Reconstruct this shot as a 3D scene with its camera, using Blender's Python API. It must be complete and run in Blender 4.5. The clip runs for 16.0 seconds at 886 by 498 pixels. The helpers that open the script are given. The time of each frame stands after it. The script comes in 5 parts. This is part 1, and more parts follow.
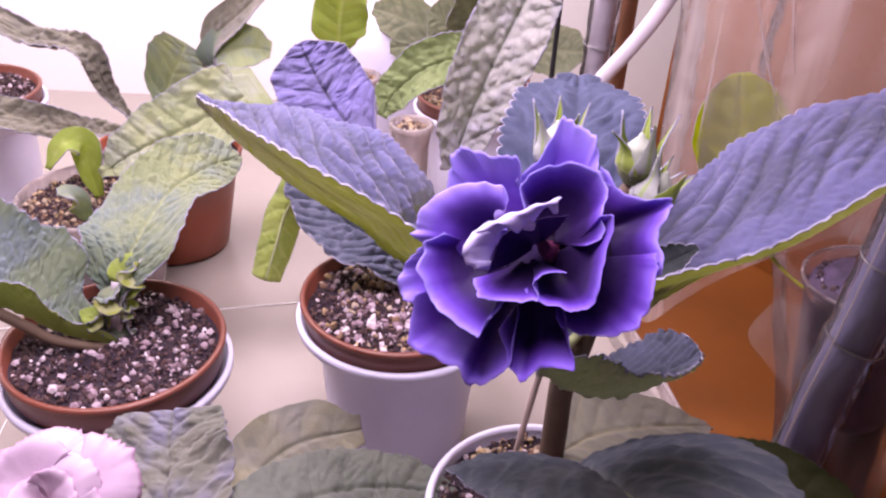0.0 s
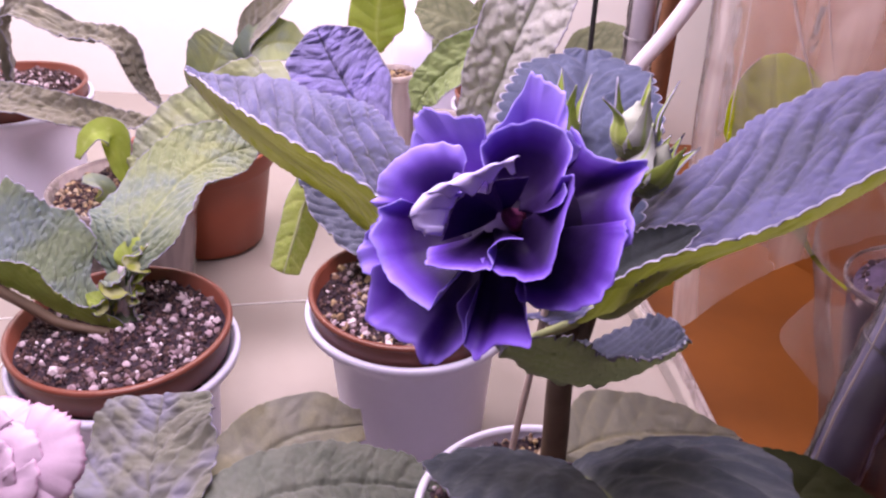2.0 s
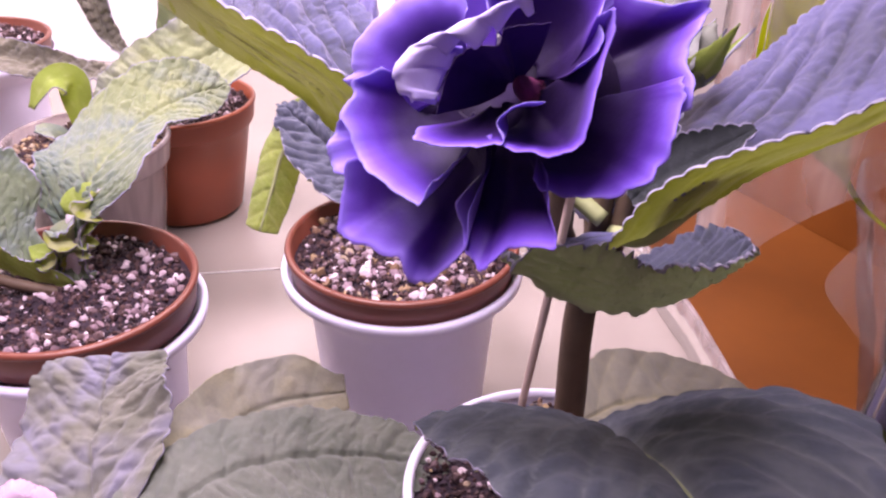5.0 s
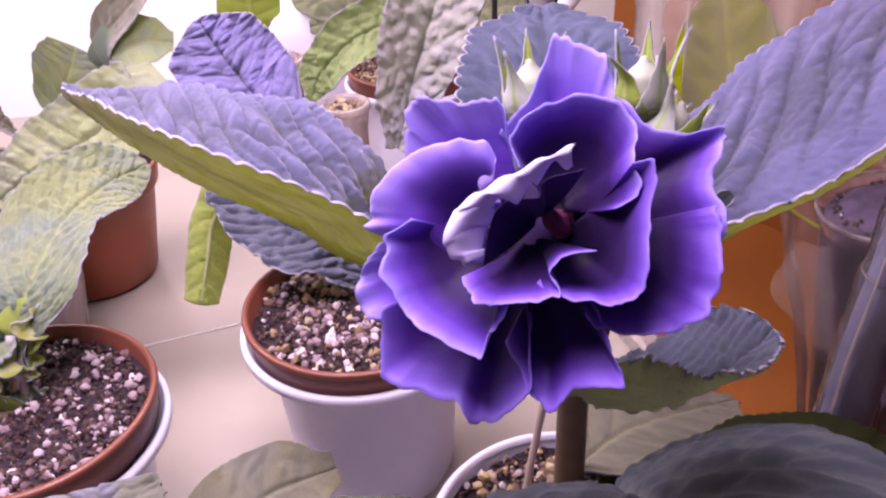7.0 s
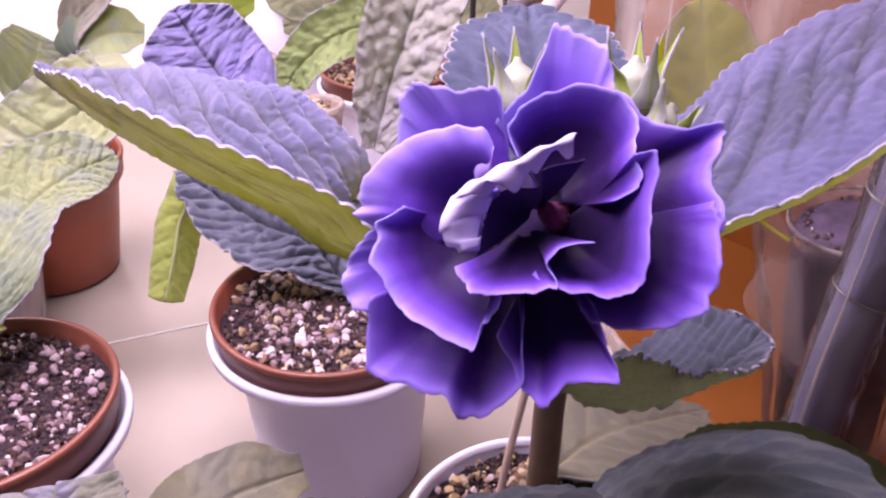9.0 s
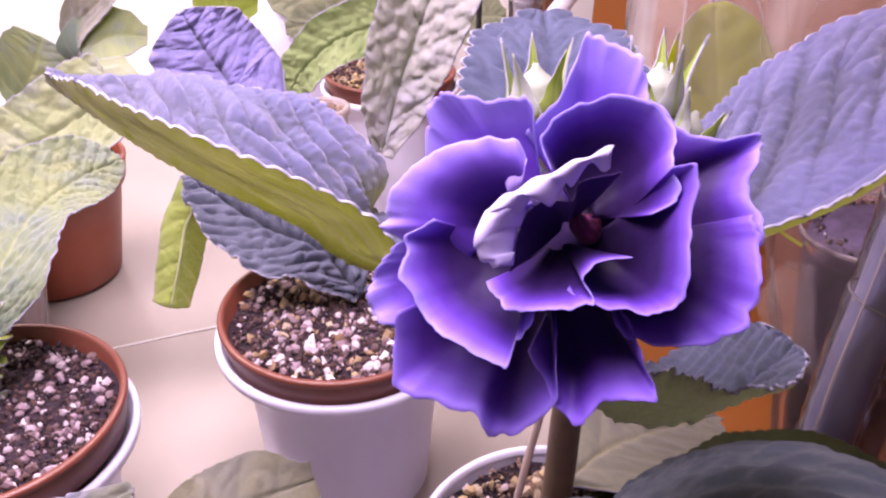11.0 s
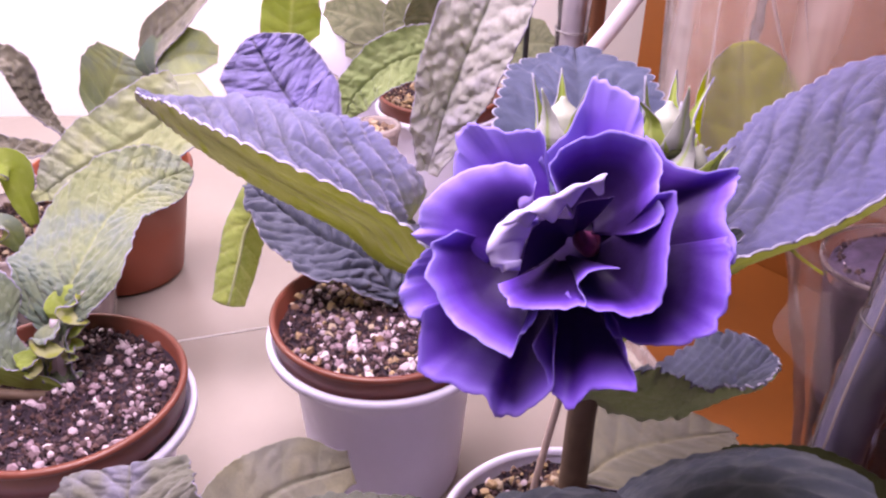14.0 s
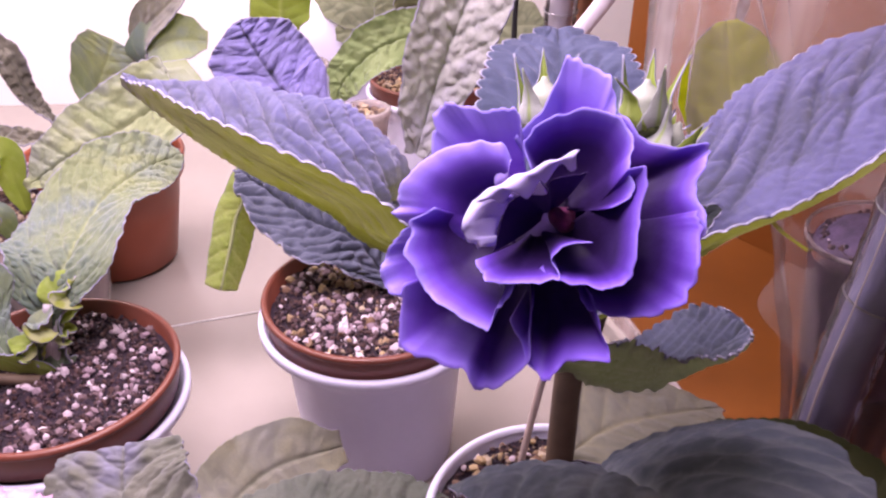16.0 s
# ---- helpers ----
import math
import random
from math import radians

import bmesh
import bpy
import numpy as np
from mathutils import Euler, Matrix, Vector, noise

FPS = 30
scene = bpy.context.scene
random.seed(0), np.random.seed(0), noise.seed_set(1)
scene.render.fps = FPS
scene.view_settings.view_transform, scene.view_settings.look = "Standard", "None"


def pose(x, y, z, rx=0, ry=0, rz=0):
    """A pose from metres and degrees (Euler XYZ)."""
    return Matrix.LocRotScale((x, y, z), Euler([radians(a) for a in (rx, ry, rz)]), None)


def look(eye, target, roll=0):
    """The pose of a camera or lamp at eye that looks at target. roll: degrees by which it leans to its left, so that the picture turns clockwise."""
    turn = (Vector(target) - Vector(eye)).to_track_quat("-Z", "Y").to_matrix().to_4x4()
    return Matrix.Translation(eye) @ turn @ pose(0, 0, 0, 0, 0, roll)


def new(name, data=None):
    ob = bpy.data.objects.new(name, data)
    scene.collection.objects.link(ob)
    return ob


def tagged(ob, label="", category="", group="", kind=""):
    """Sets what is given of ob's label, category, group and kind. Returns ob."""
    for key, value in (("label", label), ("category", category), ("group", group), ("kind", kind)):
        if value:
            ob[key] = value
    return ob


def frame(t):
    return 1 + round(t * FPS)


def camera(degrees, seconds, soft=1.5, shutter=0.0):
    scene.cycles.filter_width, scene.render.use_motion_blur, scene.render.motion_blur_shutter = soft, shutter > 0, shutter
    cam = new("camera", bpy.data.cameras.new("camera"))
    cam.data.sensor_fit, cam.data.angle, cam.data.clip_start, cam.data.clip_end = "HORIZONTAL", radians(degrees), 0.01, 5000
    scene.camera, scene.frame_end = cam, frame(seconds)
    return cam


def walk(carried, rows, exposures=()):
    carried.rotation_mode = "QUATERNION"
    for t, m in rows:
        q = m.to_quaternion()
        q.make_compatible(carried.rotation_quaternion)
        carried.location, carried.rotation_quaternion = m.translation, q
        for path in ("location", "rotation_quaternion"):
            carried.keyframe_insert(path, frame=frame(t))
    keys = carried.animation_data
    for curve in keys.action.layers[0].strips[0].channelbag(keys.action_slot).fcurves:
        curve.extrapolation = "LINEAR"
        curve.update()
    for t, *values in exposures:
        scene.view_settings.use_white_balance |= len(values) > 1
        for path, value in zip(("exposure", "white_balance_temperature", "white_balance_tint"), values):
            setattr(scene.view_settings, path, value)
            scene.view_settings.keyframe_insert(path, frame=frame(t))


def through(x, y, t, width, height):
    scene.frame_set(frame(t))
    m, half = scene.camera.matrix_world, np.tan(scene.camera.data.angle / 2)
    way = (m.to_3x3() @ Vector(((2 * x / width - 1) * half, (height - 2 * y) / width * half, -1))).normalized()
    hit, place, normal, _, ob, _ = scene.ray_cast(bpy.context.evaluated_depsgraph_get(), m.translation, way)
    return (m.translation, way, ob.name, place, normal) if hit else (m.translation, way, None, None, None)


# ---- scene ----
cam = camera(58.0, 16.0, soft=2.3)
# seconds, x, y, z, turn about x, y, z
ROWS = [
    (0.0, -0.01717, 0.00156, 0.33112, 58.542, -2.647, -0.220),
    (0.5, -0.02191, 0.00076, 0.33011, 58.372, -2.149, 0.329),
    (1.0, -0.02071, 0.00231, 0.32534, 58.085, -2.316, 1.273),
    (1.5, 0.00015, 0.00855, 0.32172, 59.113, -0.067, 1.931),
    (2.0, 0.01190, 0.01086, 0.31308, 59.535, -0.995, 4.758),
    (2.5, 0.01375, 0.01220, 0.31087, 59.148, -0.440, 5.392),
    (3.0, 0.01608, 0.02547, 0.28067, 59.294, -1.013, 6.052),
    (3.5, 0.03433, 0.04103, 0.27688, 61.957, 0.643, 7.171),
    (4.0, 0.03422, 0.04143, 0.27478, 62.060, 0.289, 7.405),
    (4.2, 0.03170, 0.03899, 0.27068, 61.451, -0.255, 7.286),
    (6.3, -0.01580, 0.04648, 0.29885, 58.251, 2.138, -5.478),
    (6.5, -0.01579, 0.05072, 0.30640, 58.207, 2.578, -6.774),
    (7.0, -0.01878, 0.05397, 0.29998, 57.607, 2.301, -7.291),
    (7.5, -0.01695, 0.05494, 0.30055, 59.007, 0.485, -7.538),
    (8.0, -0.01668, 0.05502, 0.29423, 58.576, 0.111, -6.305),
    (8.5, -0.01918, 0.05575, 0.29338, 58.227, -0.299, -8.205),
    (8.7, -0.02142, 0.05544, 0.29476, 58.425, -0.431, -8.508),
    (10.8, -0.03096, 0.06224, 0.29168, 58.199, -0.989, -9.828),
    (11.0, -0.02997, 0.06075, 0.29500, 58.409, -0.724, -9.050),
    (11.5, -0.02603, 0.05645, 0.30017, 59.199, -0.460, -7.284),
    (12.0, -0.02583, 0.05301, 0.29964, 59.713, -1.334, -6.678),
    (12.5, -0.02171, 0.04669, 0.30205, 59.255, -1.212, -6.556),
    (13.0, -0.02275, 0.04233, 0.30336, 59.834, -1.257, -5.654),
    (13.5, -0.02337, 0.03923, 0.30687, 59.919, -1.279, -5.572),
    (14.0, -0.02765, 0.03656, 0.30683, 59.599, -0.992, -4.713),
    (14.5, -0.02711, 0.03678, 0.30768, 59.381, -1.001, -5.047),
    (15.0, -0.03013, 0.03100, 0.29681, 58.072, -1.681, -4.237),
    (15.5, -0.02565, 0.03172, 0.30666, 58.339, -0.204, -5.019),
    (16.0, -0.02372, 0.03226, 0.30723, 58.545, -0.453, -5.178),
]
EXPOSURES = [(0.0, -0.10, 6500, 10), (2.0, -0.16, 6520, 10), (3.0, -0.04, 6600, 11), (3.5, 0.22, 6620, 12), (4.0, 0.30, 6620, 12), (6.5, -0.05, 6620, 12), (8.5, 0.03, 6640, 12), (11.0, 0.20, 6640, 12), (11.5, 0.10, 6640, 12), (12.5, 0.03, 6620, 12), (14.5, -0.01, 6620, 12), (15.0, -0.05, 6640, 12), (16.0, -0.02, 6620, 12)]
walk(cam, [(t, pose(*p)) for t, *p in ROWS], EXPOSURES)

# ---- light ----
world = bpy.data.worlds.new("room")
scene.world = world
world.use_nodes = True
world.node_tree.nodes["Background"].inputs[0].default_value = (0.86, 0.80, 0.92, 1)
world.node_tree.nodes["Background"].inputs[1].default_value = 0.065


def tube_light(at, target, size_x, size_y, power, colour):
    data = bpy.data.lights.new("grow_tube_light", "AREA")
    data.shape, data.size, data.size_y = "RECTANGLE", size_x, size_y
    data.energy, data.color = power, colour
    ob = new("grow_tube_light", data)
    ob.matrix_world = look(at, target)
    return ob


tube_light((-0.34, 0.62, 0.52), (-0.34, 0.62, 0.0), 0.90, 0.14, 8.4, (1.0, 0.82, 0.91))
tube_light((-0.09, 0.235, 0.47), (-0.085, 0.24, 0.0), 0.26, 0.15, 3.8, (1.0, 0.81, 0.97))
scene.view_settings.exposure = 0.0


# ---- materials ----
def nodes_of(name):
    m = bpy.data.materials.new(name)
    m.use_nodes = True
    t = m.node_tree
    return m, t, t.nodes["Principled BSDF"]


def add(t, kind, **values):
    n = t.nodes.new(kind)
    for key, value in values.items():
        if key in n.inputs:
            n.inputs[key].default_value = value
    return n


def ramp(t, fac, *stops):
    n = t.nodes.new("ShaderNodeValToRGB")
    e = n.color_ramp.elements
    while len(e) < len(stops):
        e.new(0.5)
    for k, (at, colour) in enumerate(stops):
        e[k].position, e[k].color = at, (*colour, 1)
    t.links.new(fac, n.inputs["Fac"])
    return n.outputs["Color"]


def blend(t, fac, a, b, how="MIX"):
    n = t.nodes.new("ShaderNodeMix")
    n.data_type, n.blend_type = "RGBA", how
    if isinstance(fac, float):
        n.inputs[0].default_value = fac
    else:
        t.links.new(fac, n.inputs[0])
    for socket, value in ((n.inputs[6], a), (n.inputs[7], b)):
        if isinstance(value, tuple):
            socket.default_value = (*value, 1)
        else:
            t.links.new(value, socket)
    return n.outputs[2]


def grain(t, scale, detail=4.0, rough=0.6):
    c = t.nodes.new("ShaderNodeTexCoord")
    n = add(t, "ShaderNodeTexNoise", Scale=scale, Detail=detail, Roughness=rough)
    t.links.new(c.outputs["Object"], n.inputs["Vector"])
    return n.outputs["Fac"]


def relief(t, bsdf, height, strength, distance):
    b = add(t, "ShaderNodeBump", Strength=strength, Distance=distance)
    t.links.new(height, b.inputs["Height"])
    t.links.new(b.outputs["Normal"], bsdf.inputs["Normal"])


def attr(t, name):
    n = t.nodes.new("ShaderNodeAttribute")
    n.attribute_name = name
    return n.outputs["Fac"]


def plain(name, colour, rough=0.5, vary=0.12, scale=40.0, bump=0.15, metal=0.0, transmit=0.0, sss=0.0):
    """A surface with coarse stains and fine grain."""
    m, t, b = nodes_of(name)
    dark = tuple(c * (1 - vary * 1.6) for c in colour)
    pale = tuple(min(1.0, c * (1 + vary)) for c in colour)
    coarse = ramp(t, grain(t, scale), (0.3, dark), (0.7, pale))
    fine = ramp(t, grain(t, scale * 14, 6.0, 0.7), (0.25, tuple(c * 0.9 for c in colour)), (0.75, colour))
    t.links.new(blend(t, 0.4, coarse, fine), b.inputs["Base Color"])
    b.inputs["Roughness"].default_value = rough
    b.inputs["Metallic"].default_value = metal
    b.inputs["Transmission Weight"].default_value = transmit
    if sss:
        b.inputs["Subsurface Weight"].default_value = sss
        b.inputs["Subsurface Radius"].default_value = (0.01, 0.008, 0.01)
    relief(t, b, grain(t, scale * 8, 5.0), bump, 0.0006)
    return m


def leaf_matter(name, field, patch, vein_crease, sheen, sheen_tint, rough=0.6, through=0.12, glow=(0.25, 0.35, 0.03), bump=0.8, tint_or_sheen=None, mottle=None, root=None):
    """Velvety leaf skin: field colour with patches, paler veins or darkened creases, downy sheen, some light passing
    through.
    """
    m, t, b = nodes_of(name)
    base = ramp(t, grain(t, 55.0, 5.0), (0.35, field), (0.68, patch))
    base = blend(t, 0.35, base, ramp(t, grain(t, 900.0, 5.0, 0.75), (0.3, tuple(c * 0.55 for c in field)), (0.7, patch)))
    # second tint in soft patches; bluish ones paint a sheen on strap leaves
    if tint_or_sheen:
        base = blend(t, ramp(t, grain(t, 32.0, 3.0), (0.46, (0, 0, 0)), (0.64, (0.7, 0.7, 0.7))), base, tint_or_sheen)
    # blue green towards the stalk; dimmer light on the leaf's base is painted in
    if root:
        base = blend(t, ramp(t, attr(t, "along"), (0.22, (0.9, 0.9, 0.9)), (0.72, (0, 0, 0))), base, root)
    if mottle:
        spots = add(t, "ShaderNodeTexVoronoi", Scale=190.0)
        t.links.new(t.nodes.new("ShaderNodeTexCoord").outputs["Object"], spots.inputs["Vector"])
        pale = blend(t, ramp(t, spots.outputs["Distance"], (0.26, (0.05, 0.05, 0.05)), (0.50, (0.9, 0.9, 0.9))), base, mottle)
        base = blend(t, ramp(t, attr(t, "along"), (0.45, (0.06, 0.06, 0.06)), (0.90, (0.85, 0.85, 0.85))), base, pale)
    # dark colours here also paint shade into the creases of violet and slate leaves
    base = blend(t, attr(t, "vein_crease"), base, vein_crease)
    t.links.new(base, b.inputs["Base Color"])
    b.inputs["Roughness"].default_value = rough
    b.inputs["Specular IOR Level"].default_value = 0.25
    b.inputs["Sheen Weight"].default_value = sheen
    b.inputs["Sheen Roughness"].default_value = 0.4
    b.inputs["Sheen Tint"].default_value = (*sheen_tint, 1)
    relief(t, b, grain(t, 1100.0, 6.0, 0.75), bump, 0.0006)
    tr = add(t, "ShaderNodeBsdfTranslucent", Color=(*glow, 1))
    if mottle:
        t.links.new(blend(t, 0.85, glow, base), tr.inputs["Color"])
    mix = add(t, "ShaderNodeMixShader", Fac=through)
    t.links.new(b.outputs[0], mix.inputs[1])
    t.links.new(tr.outputs[0], mix.inputs[2])
    t.links.new(mix.outputs[0], t.nodes["Material Output"].inputs["Surface"])
    return m


# blue violet of the down's sheen is put into this base colour
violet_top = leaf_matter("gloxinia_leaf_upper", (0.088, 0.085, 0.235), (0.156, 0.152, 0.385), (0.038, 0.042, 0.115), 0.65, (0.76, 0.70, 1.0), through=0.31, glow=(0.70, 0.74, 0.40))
# much darker copy of the upper skin, for the small leaf
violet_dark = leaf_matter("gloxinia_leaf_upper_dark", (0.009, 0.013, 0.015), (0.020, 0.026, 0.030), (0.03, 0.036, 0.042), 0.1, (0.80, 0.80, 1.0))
olive_under = leaf_matter("leaf_underside", (0.44, 0.50, 0.05), (0.58, 0.62, 0.12), (0.64, 0.66, 0.34), 0.35, (0.9, 0.9, 0.8), through=0.58, glow=(0.78, 0.86, 0.10), mottle=(0.74, 0.71, 0.64))
grey_green = leaf_matter("grey_green_leaf", (0.10, 0.12, 0.10), (0.18, 0.19, 0.165), (0.14, 0.155, 0.13), 0.4, (0.85, 0.85, 0.95))
strep_top = leaf_matter("strap_leaf_upper", (0.21, 0.255, 0.125), (0.35, 0.38, 0.20), (0.31, 0.35, 0.18), 0.5, (0.85, 0.85, 1.0), tint_or_sheen=(0.17, 0.22, 0.28), through=0.22, glow=(0.5, 0.62, 0.14), root=(0.085, 0.125, 0.105))
strep_dull = leaf_matter("strap_leaf_dull", (0.30, 0.31, 0.24), (0.46, 0.45, 0.36), (0.42, 0.44, 0.30), 0.5, (0.85, 0.85, 0.95))
strep_silver = leaf_matter("strap_leaf_silver", (0.35, 0.355, 0.33), (0.57, 0.56, 0.54), (0.34, 0.35, 0.31), 0.6, (0.9, 0.9, 1.0), tint_or_sheen=(0.46, 0.44, 0.56))
gloxinia_teal = leaf_matter("gloxinia_leaf_teal", (0.034, 0.043, 0.090), (0.068, 0.080, 0.160), (0.085, 0.098, 0.185), 0.25, (0.80, 0.80, 1.0))
violet_veined = leaf_matter("gloxinia_leaf_veined", (0.034, 0.039, 0.088), (0.068, 0.076, 0.158), (0.11, 0.115, 0.21), 0.3, (0.80, 0.80, 1.0), through=0.32, glow=(0.66, 0.72, 0.60))
ribbed_green = leaf_matter("strap_leaf_green", (0.14, 0.20, 0.065), (0.25, 0.31, 0.14), (0.20, 0.25, 0.10), 0.4, (0.85, 0.9, 0.9))
far_leaf = leaf_matter("olive_grey_leaf", (0.13, 0.145, 0.085), (0.22, 0.23, 0.15), (0.10, 0.11, 0.07), 0.4, (0.85, 0.9, 0.85))
grey_veined = leaf_matter("pale_veined_leaf", (0.21, 0.20, 0.16), (0.28, 0.27, 0.23), (0.35, 0.32, 0.21), 0.4, (0.85, 0.85, 0.9), through=0.2)
# dark skin for the broad lower leaf of the same plant
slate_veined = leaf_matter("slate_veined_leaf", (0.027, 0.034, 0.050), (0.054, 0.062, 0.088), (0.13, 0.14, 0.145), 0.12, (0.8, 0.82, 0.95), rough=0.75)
hanging_yellow = leaf_matter("yellow_green_leaf", (0.20, 0.28, 0.05), (0.34, 0.41, 0.10), (0.52, 0.56, 0.22), 0.3, (0.9, 0.9, 0.8), through=0.25, glow=(0.6, 0.7, 0.1))
mid_leaf = leaf_matter("mid_green_leaf", (0.36, 0.42, 0.0), (0.46, 0.50, 0.0), (0.48, 0.52, 0.03), 0.0, (0.8, 0.85, 0.8), through=0.35, glow=(0.6, 0.7, 0.02))
strep_dark = leaf_matter("strap_leaf_withered", (0.12, 0.115, 0.10), (0.24, 0.22, 0.17), (0.20, 0.19, 0.13), 0.4, (0.85, 0.85, 0.95))
ribbed_yellow = leaf_matter("strap_leaf_yellow_green", (0.20, 0.25, 0.12), (0.35, 0.38, 0.21), (0.22, 0.24, 0.12), 0.4, (0.85, 0.85, 0.95), tint_or_sheen=(0.34, 0.36, 0.34))
# violet blue sheen painted as the patch colour
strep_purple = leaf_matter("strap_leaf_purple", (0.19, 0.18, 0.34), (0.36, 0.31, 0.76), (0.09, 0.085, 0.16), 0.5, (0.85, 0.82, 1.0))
strep_blue = leaf_matter("strap_leaf_blue_green", (0.16, 0.21, 0.15), (0.28, 0.33, 0.23), (0.24, 0.29, 0.19), 0.5, (0.85, 0.85, 1.0), tint_or_sheen=(0.22, 0.27, 0.37), through=0.2, glow=(0.4, 0.55, 0.14))
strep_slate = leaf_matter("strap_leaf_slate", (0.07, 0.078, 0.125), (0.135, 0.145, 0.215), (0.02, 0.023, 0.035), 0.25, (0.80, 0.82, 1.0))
dull_under = leaf_matter("dull_leaf_underside", (0.27, 0.33, 0.09), (0.42, 0.45, 0.30), (0.50, 0.53, 0.38), 0.4, (0.85, 0.85, 0.9), through=0.5, glow=(0.56, 0.64, 0.34))
bright_leaf = leaf_matter("fresh_green_leaf", (0.26, 0.36, 0.055), (0.38, 0.46, 0.11), (0.48, 0.55, 0.20), 0.2, (0.9, 0.95, 0.8), through=0.35, glow=(0.5, 0.62, 0.11))
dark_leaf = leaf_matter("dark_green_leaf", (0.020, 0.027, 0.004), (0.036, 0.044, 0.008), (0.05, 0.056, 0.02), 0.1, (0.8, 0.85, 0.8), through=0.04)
fuzz = plain("downy_leaf_margin", (0.27, 0.26, 0.35), 0.9, 0.1, 200.0, 0.3)
stem_skin = plain("brown_green_stem", (0.12, 0.08, 0.055), 0.6, 0.25, 60.0, 0.3)
rib_skin = plain("dull_green_midrib", (0.21, 0.24, 0.12), 0.7, 0.2, 60.0, 0.3)
petiole_skin = plain("pale_green_petiole", (0.34, 0.38, 0.18), 0.6, 0.2, 60.0, 0.3)
crown_skin = plain("pale_downy_crown", (0.50, 0.45, 0.50), 0.7, 0.2, 60.0, 0.3)
stake_wood = plain("pale_stick_wood", (0.62, 0.49, 0.45), 0.7, 0.15, 80.0, 0.3)
terracotta = plain("terracotta_plastic", (0.27, 0.062, 0.027), 0.45, 0.10, 25.0, 0.08)
# Terracotta made browner for cachepot liners; their dimmer light is put into the colour.
terracotta_shaded = plain("shaded_terracotta_plastic", (0.165, 0.046, 0.030), 0.40, 0.14, 25.0, 0.10)
white_plastic = plain("white_plastic", (0.72, 0.70, 0.90), 0.35, 0.03, 15.0, 0.04, sss=0.15)
soil_matter = plain("damp_peat", (0.024, 0.012, 0.024), 0.9, 0.5, 220.0, 1.0)
shelf_matter = plain("milky_shelf_plastic", (0.34, 0.30, 0.275), 0.20, 0.05, 6.0, 0.05)
wall_matter = plain("white_wall_paint", (0.84, 0.82, 0.82), 0.8, 0.03, 5.0, 0.1)
# for unseen walls, kept pale to throw fill light back at the plants
fill_paint = plain("pale_fill_paint", (0.70, 0.65, 0.67), 0.8, 0.04, 5.0, 0.1)
orange_wood = plain("orange_stained_board", (0.225, 0.069, 0.007), 0.55, 0.18, 7.0, 0.15)
bud_core = plain("pale_bud_down", (0.33, 0.35, 0.30), 0.8, 0.15, 150.0, 0.3)
sepal_back = leaf_matter("green_sepal", (0.16, 0.22, 0.03), (0.24, 0.30, 0.06), (0.3, 0.4, 0.1), 0.3, (0.9, 0.9, 0.8))
calyx_skin = leaf_matter("green_calyx", (0.075, 0.095, 0.025), (0.14, 0.16, 0.06), (0.1, 0.1, 0.05), 0.4, (0.9, 0.9, 0.9))
bud_skin = leaf_matter("downy_sepal", (0.40, 0.42, 0.40), (0.52, 0.54, 0.53), (0.3, 0.4, 0.1), 0.6, (0.9, 0.9, 1.0), through=0.2, glow=(0.5, 0.55, 0.4))


def pumice_matter(name, a, b_, c):
    m, t, b = nodes_of(name)
    g = t.nodes.new("ShaderNodeNewGeometry")
    t.links.new(ramp(t, g.outputs["Random Per Island"], (0.0, a), (0.5, b_), (1.0, c)), b.inputs["Base Color"])
    b.inputs["Roughness"].default_value = 0.85
    relief(t, b, grain(t, 1500.0), 0.5, 0.0004)
    return m


perlite_matter = pumice_matter("perlite_grains", (0.70, 0.61, 0.68), (0.30, 0.21, 0.26), (0.10, 0.06, 0.06))
chip_matter = pumice_matter("bark_chips", (0.52, 0.39, 0.22), (0.13, 0.065, 0.045), (0.44, 0.36, 0.27))
bark_matter = pumice_matter("peat_crumbs", (0.025, 0.012, 0.025), (0.086, 0.043, 0.040), (0.011, 0.006, 0.013))


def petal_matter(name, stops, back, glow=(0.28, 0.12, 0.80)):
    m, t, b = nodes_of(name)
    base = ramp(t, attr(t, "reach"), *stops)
    base = blend(t, 0.06, base, ramp(t, grain(t, 400.0, 5.0), (0.3, (0.02, 0.004, 0.08)), (0.7, back)))
    t.links.new(base, b.inputs["Base Color"])
    b.inputs["Roughness"].default_value = 0.5
    b.inputs["Specular IOR Level"].default_value = 0.2
    b.inputs["Sheen Weight"].default_value = 0.12
    b.inputs["Sheen Tint"].default_value = (0.75, 0.65, 1.0, 1)
    relief(t, b, grain(t, 1400.0, 4.0), 0.25, 0.0003)
    tr = t.nodes.new("ShaderNodeBsdfTranslucent")
    t.links.new(blend(t, 0.12, base, glow), tr.inputs["Color"])
    mix = add(t, "ShaderNodeMixShader", Fac=0.28)
    t.links.new(b.outputs[0], mix.inputs[1])
    t.links.new(tr.outputs[0], mix.inputs[2])
    t.links.new(mix.outputs[0], t.nodes["Material Output"].inputs["Surface"])
    return m


# own pale margin and dark base, the base deepened with the throat's shade
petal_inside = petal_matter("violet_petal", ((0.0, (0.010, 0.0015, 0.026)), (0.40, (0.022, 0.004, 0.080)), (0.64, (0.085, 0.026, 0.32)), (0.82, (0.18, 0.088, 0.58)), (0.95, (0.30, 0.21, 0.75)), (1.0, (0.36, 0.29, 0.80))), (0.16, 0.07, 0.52))
